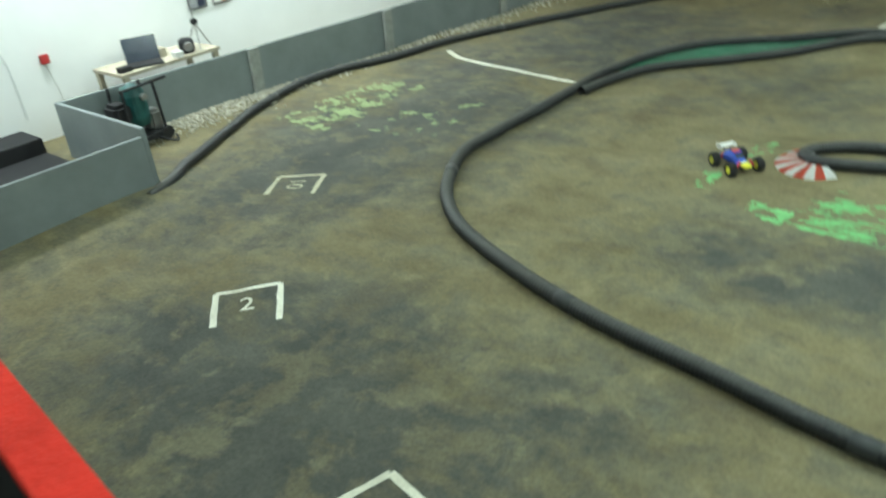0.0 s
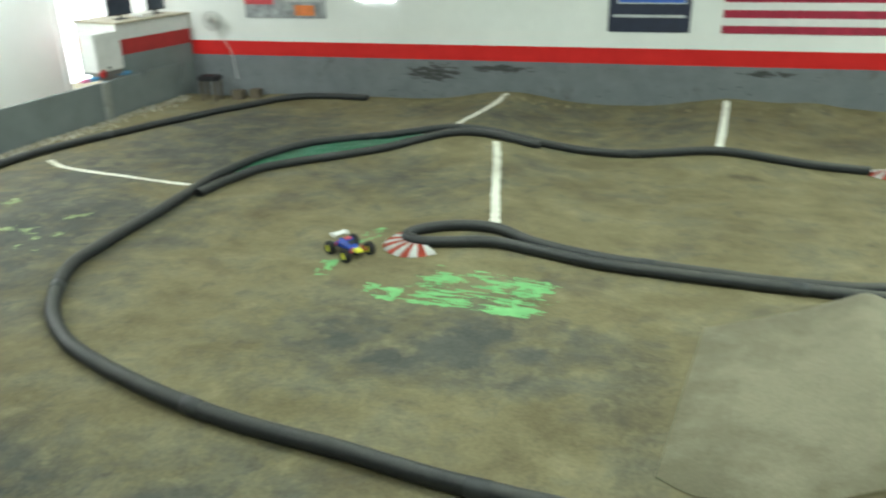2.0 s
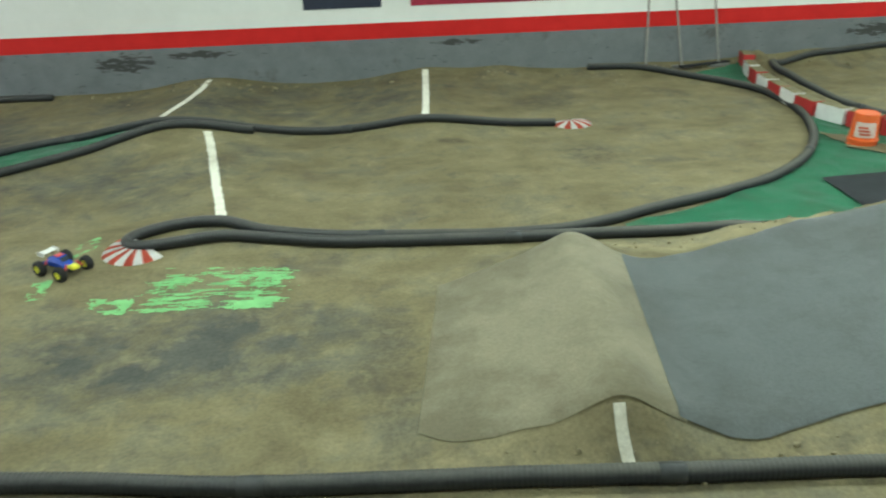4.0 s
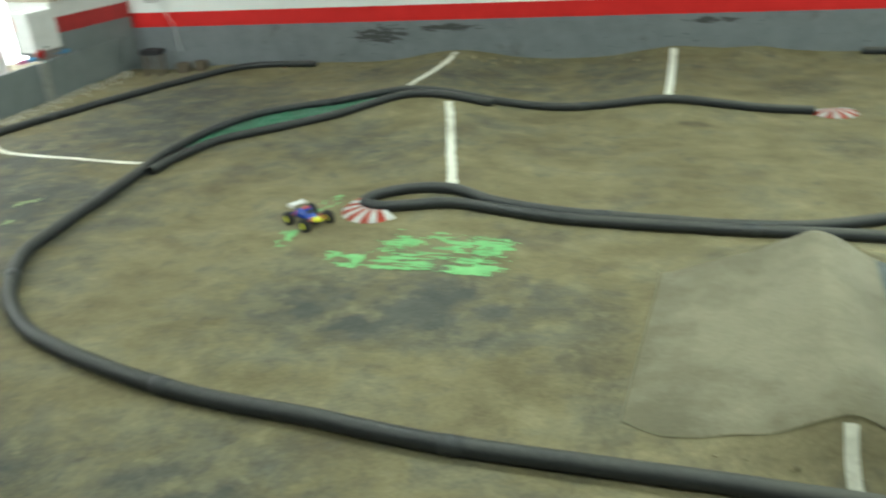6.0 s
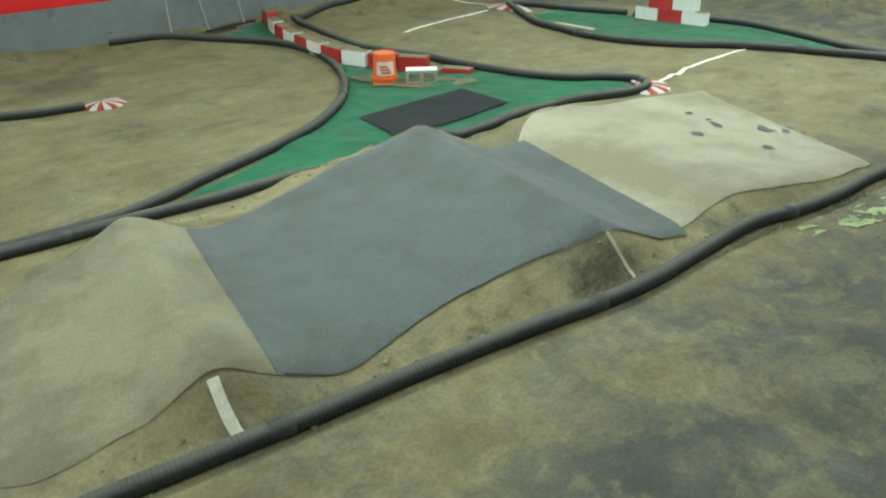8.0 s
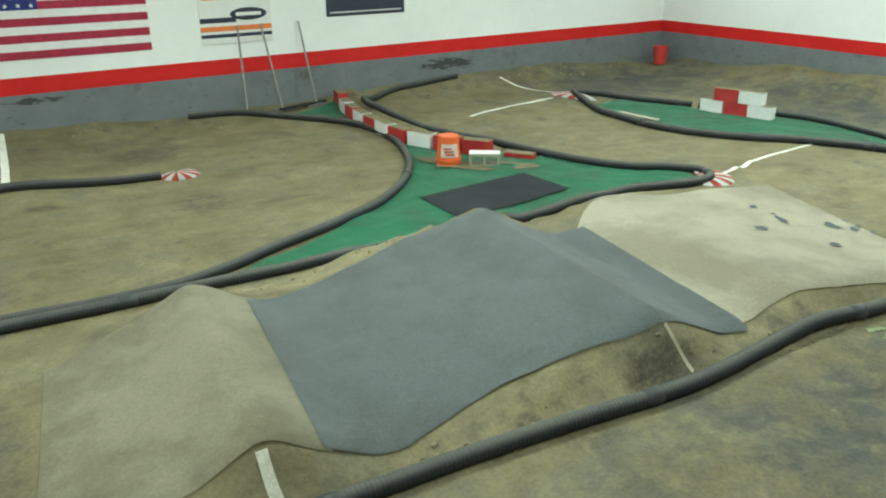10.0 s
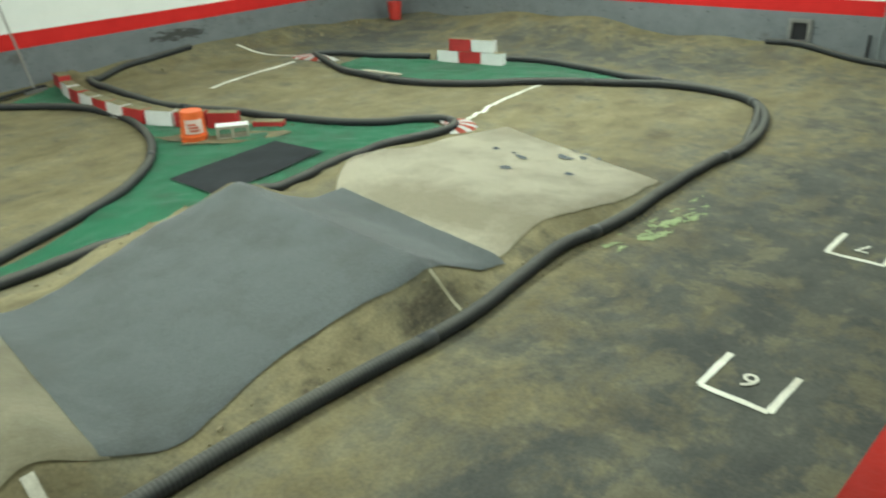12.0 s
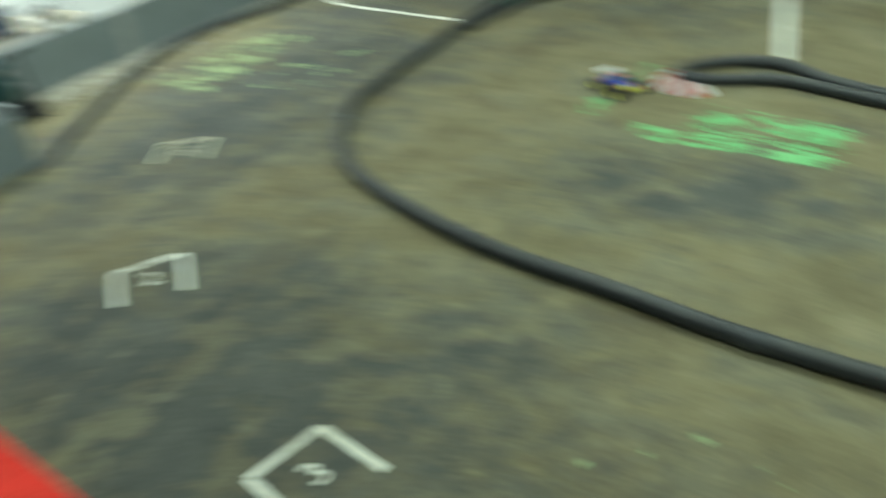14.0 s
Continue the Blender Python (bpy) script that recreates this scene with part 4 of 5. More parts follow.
def rc_truck(m):
    e = empty("rc_truck", m, "blue and yellow radio-controlled truggy with knobbly tyres", "model car")
    part("chassis", boxm(-0.17, 0.17, -0.05, 0.05, 0.045, 0.065, 0.006), M["black"], e)
    bm = bmesh.new()
    sec = [(-0.15, 0.055, 0.075, 0.115), (-0.09, 0.075, 0.075, 0.15), (-0.03, 0.07, 0.075, 0.165), (0.03, 0.06, 0.075, 0.15), (0.08, 0.05, 0.07, 0.115), (0.12, 0.045, 0.065, 0.10)]
    rings = []
    for x, w, z0, z1 in sec:
        rings.append([bm.verts.new((x, yy, zz)) for yy, zz in ((-w, z0), (-w * 1.05, (z0 + z1) / 2), (-w * 0.7, z1), (w * 0.7, z1), (w * 1.05, (z0 + z1) / 2), (w, z0))])
    for a, b in zip(rings, rings[1:]):
        for k in range(6):
            bm.faces.new((a[k], a[(k + 1) % 6], b[(k + 1) % 6], b[k]))
    bm.faces.new(rings[0])
    bm.faces.new(rings[-1][::-1])
    bmesh.ops.recalc_face_normals(bm, faces=bm.faces[:])
    shell = part("body_shell", bm, M["blue"], e, "glossy blue body shell")
    part("roof_patch", boxm(-0.05, 0.01, -0.035, 0.035, 0.158, 0.170, 0.004), M["shell_red"], shell, "red roof panel")
    bm = boxm(-0.002, 0.05, -0.04, 0.04, -0.002, 0.002, 0.001)
    bm.transform(pose(0.03, 0, 0.152, 0, 30, 0))
    part("windscreen", bm, M["window"], shell, "dark windscreen")
    bm = boxm(0.10, 0.20, -0.042, 0.042, 0.066, 0.10, 0.012)
    part("nose", bm, M["rim"], e, "yellow nose")
    bm = boxm(-0.215, -0.135, -0.075, 0.075, 0.168, 0.174, 0.002)
    wing = part("wing", bm, M["wing"], e, "pale rear wing")
    for sy in (-1, 1):
        part("end_plate", boxm(-0.22, -0.13, sy * 0.077 - 0.002, sy * 0.077 + 0.002, 0.145, 0.185, 0.001), M["wing"], wing)
        bm = tube(bmesh.new(), (-0.14, sy * 0.03, 0.11), (-0.175, sy * 0.03, 0.168), 0.005, 8)
        part("wing_mount", bm, M["black"], wing)
    part("rear_bumper", boxm(-0.21, -0.17, -0.06, 0.06, 0.045, 0.075, 0.005), M["blue"], e)
    for wx in (-0.135, 0.145):
        for sy in (-1, 1):
            bm = tube(bmesh.new(), (wx, sy * 0.045, 0.06), (wx, sy * 0.125, 0.062), 0.006, 8)
            part("axle_arm", bm, M["black"], e)
            bm = tube(bmesh.new(), (wx * 0.93, sy * 0.05, 0.12), (wx, sy * 0.09, 0.06), 0.010, 8)
            part("shock", bm, M["shell_red"], e)
            mm = pose(wx, sy * 0.14, 0.062, 90, 0, 0)
            prof = [(0.036, -0.032), (0.052, -0.036), (0.062, -0.026), (0.064, 0.0), (0.062, 0.026), (0.052, 0.036), (0.036, 0.032)]
            bm = turned(prof, 22, None, mm)
            for f in list(bm.faces):
                if len(f.verts) > 4:
                    bm.faces.remove(f)
            for k in range(22):
                an = 2 * math.pi * k / 22
                for dz in (-0.018, 0.0, 0.018):
                    a2 = an + (0.14 if dz == 0 else 0)
                    bmesh.ops.create_cube(bm, size=0.008, matrix=mm @ Matrix.Translation((0.065 * math.cos(a2), 0.065 * math.sin(a2), dz)))
            tyre = part("tyre", bm, M["tyre"], e)
            part("rim", turned([(0.0365, -0.030), (0.0365, 0.030), (0.028, 0.031), (0.024, 0.022), (0.010, 0.022), (0.008, 0.030)], 20, None, mm if sy < 0 else mm @ pose(0, 0, 0)), M["rim"], tyre, "yellow dish wheel")


rc_truck(pose(-2.50, 6.12, hgt(-2.50, 6.12) + 0.002, 0, 0, -36) @ Matrix.Scale(0.9, 4))

# ---- flat signs on the block walls ----
def board(m, w, h, mat, name, label, category, bars, t=0.012):
    """A flat board in its own x-z plane, face to -y, with coloured shapes (x0, x1, z0, z1, material) given as shares of its size."""
    e = empty(name, m, label, category)
    part("panel", boxm(0, w, -t, 0, 0, h, 0.002), mat, e)
    for k, (x0, x1, z0, z1, mt, *oval) in enumerate(bars):
        if oval:
            mm = pose((x0 + x1) / 2 * w, -t + 0.001, (z0 + z1) / 2 * h, 90, 0, 0) @ Matrix.Diagonal(((x1 - x0) * w / 2, (z1 - z0) * h / 2, 1, 1))
            part("printed_oval", turned([(1, 0), (1, 0.004 + 0.0006 * k)], 28, None, mm), mt, e)
            continue
        part("printed_shape", boxm(x0 * w, x1 * w, -t - 0.003 - 0.0006 * k, -t + 0.001, z0 * h, z1 * h), mt, e)
    return e


M["navy"] = plain("navy_print", (0.02, 0.025, 0.05), 0.5)
M["logo_blue"] = plain("blue_print", (0.05, 0.14, 0.55), 0.4)
M["silver"] = plain("silver_print", (0.5, 0.52, 0.52), 0.4)
M["flag_red"] = plain("flag_red_cloth", (0.34, 0.02, 0.05), 0.8, vary=0.2)
M["flag_white"] = plain("flag_white_cloth", (0.72, 0.72, 0.70), 0.8, vary=0.06)
M["flag_blue"] = plain("flag_blue_cloth", (0.02, 0.03, 0.16), 0.8, vary=0.2)
M["banner"] = plain("white_banner", (0.70, 0.70, 0.67), 0.6, vary=0.05)
M["banner_orange"] = plain("orange_print", (0.72, 0.20, 0.05), 0.6)
M["photo_grey"] = plain("grey_photo_print", (0.30, 0.31, 0.32), 0.5, vary=0.5, scale=6)
YF = YW - 0.004
e = board(pose(-0.70, YF, 1.17), 1.16, 0.95, M["navy"], "sponsor_sign", "dark navy sponsor sign with blue and silver lettering shape", "sign",
          [(0.10, 0.94, 0.42, 0.66, M["silver"]), (0.12, 0.92, 0.44, 0.64, M["logo_blue"]), (0.06, 0.94, 0.22, 0.26, M["silver"])])
flag = [(0, 1, (2 * k) / 13, (2 * k + 1) / 13, M["flag_red"]) for k in range(7)] + [(0, 0.4, 6 / 13, 1.0, M["flag_blue"])]
e = board(pose(0.90, YF, 1.17), 2.38, 1.4, M["flag_white"], "wall_flag", "large striped red, white and blue flag pinned flat", "flag", flag, 0.006)
star = bmesh.new()
star.faces.new([star.verts.new((0.034 * (1 if k % 2 == 0 else 0.42) * math.sin(k * math.pi / 5), 0, 0.034 * (1 if k % 2 == 0 else 0.42) * math.cos(k * math.pi / 5))) for k in range(10)])
first = None
for r in range(7):
    for c in range(6 - r % 2):
        cx, cz = 0.952 * (c + 0.5 + 0.5 * (r % 2)) / 6, 0.646 + 0.754 * (r + 0.5) / 7
        ob = part("star", star, M["flag_white"], e) if first is None else new("star", first.data)
        first = first or ob
        ob.parent = e
        ob.location = (cx, -0.0165, cz)
board(pose(4.03, YF, 1.17), 1.14, 1.05, M["banner"], "sponsor_banner", "white banner with orange lettering and dark bands", "banner",
      [(0.0, 0.5, 0.30, 0.37, M["navy"]), (0.0, 1.0, 0.18, 0.25, M["banner_orange"]), (0.0, 1.0, 0.09, 0.14, M["navy"]), (0.42, 0.94, 0.32, 0.50, M["navy"], 1), (0.50, 0.86, 0.385, 0.435, M["banner"]),
       (0.05, 0.22, 0.62, 0.80, M["banner_orange"]), (0.26, 0.42, 0.62, 0.80, M["banner_orange"]), (0.46, 0.62, 0.62, 0.80, M["banner_orange"]), (0.66, 0.90, 0.62, 0.80, M["banner_orange"])])
board(pose(6.15, YF, 1.47), 1.5, 0.8, M["navy"], "sponsor_sign", "dark wall sign with pale edge", "sign", [(0.04, 0.96, 0.06, 0.09, M["silver"])])
board(pose(-6.57, YF, 1.31), 1.42, 0.85, M["photo_grey"], "poster", "grey and red picture poster on the white wall", "poster",
      [(0.0, 0.36, 0.25, 0.42, M["shell_red"]), (0.08, 0.40, 0.55, 0.72, M["shell_red"]), (0.62, 0.86, 0.05, 0.24, M["banner_orange"]), (0.5, 0.95, 0.30, 0.55, M["silver"])])
board(pose(-2.5, YF, 1.88), 0.8, 0.5, M["photo_grey"], "poster", "small grey picture hung high on the wall", "poster", [(0.3, 0.6, 0.1, 0.5, M["navy"])])
board(pose(XW - 0.004, 6.9, 1.24, 0, 0, -90), 1.76, 0.8, M["photo_grey"], "poster", "grey action picture poster with blue shape", "poster",
      [(0.30, 0.66, 0.22, 0.32, M["logo_blue"]), (0.34, 0.94, 0.36, 0.50, M["banner"]), (0.02, 0.98, 0.02, 0.05, M["navy"]), (0.1, 0.24, 0.3, 0.6, M["navy"]), (0.5, 0.9, 0.08, 0.18, M["silver"])])

# ---- poles leaning on the far wall ----
M["pole_wood"] = plain("weathered_pole", (0.27, 0.26, 0.24), 0.7, vary=0.25, scale=12)
for x0, x1, head in ((4.55, 4.60, 0), (5.15, 4.98, 0), (5.76, 5.62, 1)):
    e = empty("rake", pose(0, 0, 0), "long-handled pale wooden track tool leaning on the wall", "tool", "leaning track tools")
    g = hgt(x0, 12.02)
    part("handle", tube(bmesh.new(), (x0, 12.04, g + 0.01), (x1, 12.27, 1.44), 0.016, 10), M["pole_wood"], e)
    part("head", boxm(x0 - 0.17, x0 + 0.17, 12.0, 12.04, g - 0.005, g + 0.05, 0.006), M["steel"], e, "dull metal head")

# ---- right wall fittings ----
e = empty("wall_box", pose(XW, 3.43, 0.20), "grey square metal frame set in the block wall", "wall vent")
for y0, y1, z0, z1 in ((-0.18, 0.18, 0.34, 0.40), (-0.18, 0.18, 0.0, 0.06), (-0.18, -0.12, 0.06, 0.34), (0.12, 0.18, 0.06, 0.34)):
    part("frame_bar", boxm(-0.05, 0.0, y0, y1, z0, z1, 0.004), M["steel"], e)
part("dark_back", boxm(-0.012, -0.002, -0.12, 0.12, 0.06, 0.34), M["black"], e, "dark opening")
for y, z1, mat, lab in ((2.36, 0.42, M["black"], "short dark pipe standing against the block wall"), (2.2, 2.4, M["grey_panel"], "thin grey conduit running up the block wall"), (0.86, 0.96, M["banner"], "white pole standing against the block wall")):
    tagged(part("wall_pipe", tube(bmesh.new(), (XW - 0.035, y, hgt(XW - 0.035, y) - 0.02), (XW - 0.035, y, z1), 0.02, 10), mat), lab, "pipe")

# ---- left side: posts, booth, bench things ----
M["timber"] = plain("pale_timber", (0.42, 0.38, 0.29), 0.75, vary=0.2, scale=10)
M["grey_timber"] = plain("grey_weathered_timber", (0.30, 0.31, 0.29), 0.75, vary=0.2, scale=10)


def on_barrier(y):
    return -8.5 + (y - 3.34) * 0.8 / 8.94


for y in (5.62, 7.75, 10.1):
    x = on_barrier(y) + 0.05
    bm = boxm(-0.022, 0.022, -0.07, 0.07, -0.25, 0.62, 0.004)
    bm.transform(pose(x, y, 0.0, 0, 3, -5))
    tagged(part("barrier_post", bm, M["grey_timber"]), "weathered grey timber post against the barrier", "post", "barrier posts")

ico = bmesh.new()
bmesh.ops.create_icosphere(ico, subdivisions=1, radius=1.0)
IV = [v.co.copy() for v in ico.verts]
IF = [[v.index for v in f.verts] for f in ico.faces]
ico.free()
rg = random.Random(5)
rv, rf = [], []
for k in range(2200):
    y = rg.uniform(3.5, 6.9) if k % 4 else rg.uniform(6.9, 11.9)
    x = on_barrier(y) + 0.05 + min(0.30, abs(rg.gauss(0, 0.11)))
    if y < 5.6 and rg.random() < 0.5:
        x += rg.uniform(0, 0.30)
    r = rg.uniform(0.008, 0.026)
    mm = pose(x, y, hgt(x, y) + r * 0.3, rg.uniform(0, 360), rg.uniform(0, 360), 0) @ Matrix.Diagonal((1.3 * r, 0.8 * r, 0.6 * r, 1))
    o = len(rv)
    rv += [tuple(mm @ v) for v in IV]
    rf += [[i + o for i in f] for f in IF]
rubble = bpy.data.meshes.new("rubble")
rubble.from_pydata(rv, [], rf)
M["clod"] = plain("dry_clay_clod", (0.23, 0.20, 0.118), 0.95, vary=0.4, scale=14)
M["gravel"] = plain("pale_rubble", (0.40, 0.38, 0.31), 0.9, vary=0.35, scale=14)
rubble.materials.append(M["gravel"])
tagged(new("rubble", rubble), "pale broken rubble between barrier and hose", "rubble", kind="stuff")

BX = Matrix.Translation((-7.98, 10.75, 0)) @ Matrix.Rotation(math.atan2(12.28 - 10.75, -7.64 + 7.98), 4, "Z")
booth = empty("booth_counter", BX, "white counter box with red band and grey base over the barrier", "counter")
part("grey_base", boxm(0, 1.56, 0.0, 0.9, 0.55, 0.90), M["grey_panel"], booth, "grey painted base")
part("red_band", boxm(0, 1.56, -0.004, 0.904, 0.90, 1.13), M["red"], booth, "red painted band")
part("white_top_band", boxm(0, 1.56, 0.0, 0.9, 1.13, 1.36), M["white"], booth, "white upper band")
part("worktop", boxm(-0.02, 1.57, -0.04, 0.92, 1.36, 1.39, 0.004), M["timber"], booth, "pale wooden top")
for y in (0.3, 1.15):
    bm = tube(bmesh.new(), (y, -0.01, 0.20), (y + 0.02, -0.15, 0.64), 0.022, 8)
    part("bracket", bm, M["grey_panel"], booth)


def on_booth(x, y, z):
    return BX @ Matrix.Translation((x, y, z))


def monitor(m, w, h, label):
    e = empty("monitor", m, label, "monitor")
    part("screen_case", boxm(-w / 2, w / 2, -0.02, 0.02, 0.06, 0.06 + h, 0.006), M["black"], e)
    part("screen", boxm(-w / 2 + 0.02, w / 2 - 0.02, -0.024, -0.019, 0.08, 0.04 + h), M["window"], e, "dark screen")
    part("stand", boxm(-0.10, 0.10, -0.07, 0.07, 0.0, 0.012, 0.004), M["black"], e)
    part("neck", boxm(-0.02, 0.02, -0.01, 0.02, 0.01, 0.1), M["black"], e)


monitor(on_booth(0.42, 0.3, 1.39), 0.48, 0.32, "black monitor standing on the booth counter")
monitor(on_booth(1.22, 0.35, 1.39), 0.36, 0.28, "small black monitor on the booth counter")
e = tagged(part("paper_stack", boxm(-0.11, 0.11, -0.15, 0.15, 0, 0.05, 0.004), M["banner"]), "stack of white paper on the counter", "paper")
e.matrix_world = on_booth(0.85, 0.3, 1.39)
CB = Matrix.Translation((-8.0, 10.3, 0)) @ Matrix.Rotation(math.atan2(1.53, 0.34), 4, "Z")
e = empty("wall_cabinet", CB, "white metal cabinet fixed beside the booth", "cabinet")
part("body", boxm(-0.06, 0.44, 0.0, 0.3, 0.72, 1.28, 0.006), M["white"], e)
dr = part("door", boxm(-0.052, 0.432, -0.018, -0.001, 0.73, 1.27, 0.005), M["white"], e, "white cabinet door")
part("latch", boxm(0.12, 0.17, -0.028, -0.017, 0.76, 0.79, 0.003), M["black"], dr, "dark latch")
part("bracket", boxm(0.02, 0.42, 0.02, 0.28, 0.585, 0.719), M["steel"], e)
tagged(part("coiled_hose", (lambda b: [tube(b, (0.12 * math.cos(a), -0.02 * math.cos(3 * a), 0.17 * math.sin(a)), (0.12 * math.cos(a + 0.32), -0.02 * math.cos(3 * a + 0.9), 0.17 * math.sin(a + 0.32)), 0.014, 6) for a in [k * 0.32 for k in range(40)]] and b)(bmesh.new()), M["timber"]), "tan coiled cord hanging on the barrier", "cord").matrix_world = on_booth(-0.28, -0.04, 0.42)
tagged(part("alarm_bell", turned([(0.07, 0), (0.07, 0.02), (0.05, 0.045), (0.015, 0.05)], 20), M["red"]), "round red bell on the barrier post", "bell").matrix_world = on_booth(-0.42, -0.07, 0.70) @ pose(0, 0, 0, 90, 0, 0)
M["blue_cloth"] = plain("blue_cloth", (0.12, 0.32, 0.55), 0.8)
M["pink_cloth"] = plain("pink_cloth", (0.6, 0.2, 0.35), 0.8)
for x, w, key in ((-0.7, 0.14, "pink_cloth"), (-0.55, 0.2, "blue_cloth"), (0.0, 0.3, "blue_cloth")):
    tagged(part("folded_cloth", boxm(-w / 2, w / 2, -0.06, 0.05, 0, 0.05, 0.015), M[key]), "folded " + key.split("_")[0] + " cloth lying on the barrier edge", "cloth").matrix_world = on_booth(x, 0.0, 0.61)
M["old_wood"] = plain("grimy_old_wood", (0.105, 0.085, 0.058), 0.85, vary=0.35, scale=12.0, bumped=0.3)
e = empty("shop_stool", pose(-7.15, 11.9, hgt(-7.15, 11.9)), "low stool with black seat and dark wooden legs", "stool")
part("seat", boxm(-0.17, 0.17, -0.13, 0.13, 0.34, 0.42, 0.02), M["black"], e, "black padded seat")
for sx in (-1, 1):
    for sy in (-1, 1):
        part("leg", boxm(sx * 0.12 - 0.02, sx * 0.12 + 0.02, sy * 0.09 - 0.02, sy * 0.09 + 0.02, -0.02, 0.34), M["old_wood"], e)
for x, y, w in ((-6.75, 12.08, 0.2), (-6.45, 12.12, 0.18)):
    tagged(part("scrap_block", boxm(x - w / 2, x + w / 2, y - 0.08, y + 0.08, hgt(x, y) - 0.02, hgt(x, y) + 0.15, 0.01), M["old_wood"]), "grimy offcut of timber against the wall", "timber")

# bench behind the barrier
bench = empty("work_bench", pose(-8.88, 4.35, 0), "cluttered timber work bench behind the barrier", "bench")
part("top", boxm(-0.33, 0.33, -0.25, 1.05, 0.63, 0.67, 0.005), M["timber"], bench)
for sx in (-0.3, 0.3):
    for sy in (-0.2, 0.98):
        part("leg", boxm(sx - 0.03, sx + 0.03, sy - 0.03, sy + 0.03, -0.03, 0.63), M["timber"], bench)
LP = pose(-8.72, 4.5, 0.67, 0, 0, 68)
e = empty("laptop", LP, "open black laptop on the work bench", "laptop")
part("keyboard_base", boxm(-0.19, 0.19, -0.13, 0.13, 0, 0.022, 0.004), M["black"], e)
bm = boxm(-0.19, 0.19, -0.006, 0.006, 0, 0.27, 0.004)
bm.transform(pose(0, 0.13, 0.02, -12, 0, 0))
part("lid", bm, M["window"], e, "raised dark screen lid")
e = empty("speaker", pose(-8.7, 5.05, 0.67, 0, 0, 70), "small round black speaker on the bench", "speaker")
part("case", turned([(0.07, 0), (0.09, 0.03), (0.09, 0.13), (0.06, 0.165)], 20), M["black"], e)
part("grille", turned([(0.055, 0), (0.05, 0.01)], 18, None, pose(0, -0.088, 0.08, 90, 0, 0)), M["steel"], e)
e = empty("tripod", pose(-8.75, 5.25, 0.67), "thin silver tripod with a long top bar", "tripod")
for k in range(3):
    a = radians(90 + 120 * k)
    part("leg", tube(bmesh.new(), (0.16 * math.cos(a), 0.16 * math.sin(a), 0.0), (0, 0, 0.30), 0.008, 8), M["steel"], e)
part("column", tube(bmesh.new(), (0, 0, 0.27), (0, 0, 0.72), 0.009, 8), M["steel"], e)
part("clamp", boxm(-0.035, 0.035, -0.03, 0.03, 0.28, 0.34, 0.008), M["black"], e, "black clamp")
part("top_bar", tube(bmesh.new(), (-0.05, -0.18, 0.715), (0.03, 0.10, 0.73), 0.012, 8), M["black"], e, "black bar")
for y, key in ((5.62, "navy"), (5.98, "banner_orange")):
    board(pose(XL + 0.004, y, 0.98, 0, 0, 90), 0.27, 0.26, M["photo_grey"] if key == "navy" else M["banner"], "framed_picture", "small framed picture on the white wall", "picture",
          [(0, 1, 0, 0.07, M["black"]), (0, 1, 0.93, 1, M["black"]), (0, 0.06, 0.07, 0.93, M["black"]), (0.94, 1, 0.07, 0.93, M["black"]), (0.5, 0.9, 0.12, 0.5, M[key])])
board(pose(XL + 0.004, 2.2, 1.35, 0, 0, 90), 0.95, 0.95, M["navy"], "sponsor_sign", "dark sign with orange lower band", "sign", [(0.02, 0.98, 0.03, 0.24, M["banner_orange"])])
tagged(part("call_point", boxm(XL, XL + 0.05, 3.64, 3.73, 0.83, 0.93, 0.006), M["red"]), "small red alarm box on the white wall", "alarm")
tagged(part("black_plinth", boxm(XL, XL + 0.5, 0.2, 3.2, -0.05, 0.2, 0.01), M["black"]), "low black plinth along the white wall", "plinth")
tagged(part("black_floor_mat", boxm(XL + 0.5, -6.98, -3.4, 3.2, -0.05, 0.035, 0.005), M["black"]), "black floor mat inside the grey enclosure", "mat")
M["teal"] = plain("teal_enamel", (0.014, 0.075, 0.072), 0.45, vary=0.4)
comp = empty("air_compressor", pose(-8.15, 3.95, hgt(-8.15, 3.95)), "teal air compressor with dark motor and hoses", "compressor")
part("tank", turned([(0.02, -0.24), (0.11, -0.2), (0.13, -0.12), (0.13, 0.12), (0.11, 0.2), (0.02, 0.24)], 20, None, pose(0, 0, 0.40, 0, 0, 0)), M["teal"], comp, "teal tank")
part("motor", boxm(-0.14, 0.12, -0.30, -0.10, 0.26, 0.48, 0.04), M["black"], comp, "dark motor")
part("pump", boxm(-0.1, 0.1, 0.08, 0.24, 0.10, 0.32, 0.03), M["steel"], comp)
part("base", boxm(-0.18, 0.18, -0.32, 0.26, 0.04, 0.10, 0.01), M["black"], comp)
for sy in (-0.26, 0.2):
    part("wheel", turned([(0.07, -0.02), (0.07, 0.02)], 18, None, pose(0.17, sy, 0.07, 0, 90, 0)), M["tyre"], comp)
hb = bmesh.new()
for k in range(26):
    a, b2 = k * 0.3, (k + 1) * 0.3
    tube(hb, (0.2 + 0.16 * math.cos(a), 0.06 * a - 0.2, 0.06 + 0.05 * math.sin(a * 0.7)), (0.2 + 0.16 * math.cos(b2), 0.06 * b2 - 0.2, 0.06 + 0.05 * math.sin(b2 * 0.7)), 0.012, 6)
part("air_line", hb, M["black"], comp)
for dx, dy in ((-0.16, -0.2), (0.16, -0.2), (-0.16, 0.2), (0.16, 0.2)):
    part("frame_tube", tube(bmesh.new(), (dx, dy, 0.08), (dx * 0.9, dy * 0.9, 0.62), 0.016, 8), M["black"], comp)
part("handle_bar", tube(bmesh.new(), (0.144, -0.2, 0.62), (0.144, 0.34, 0.64), 0.016, 8), M["black"], comp)
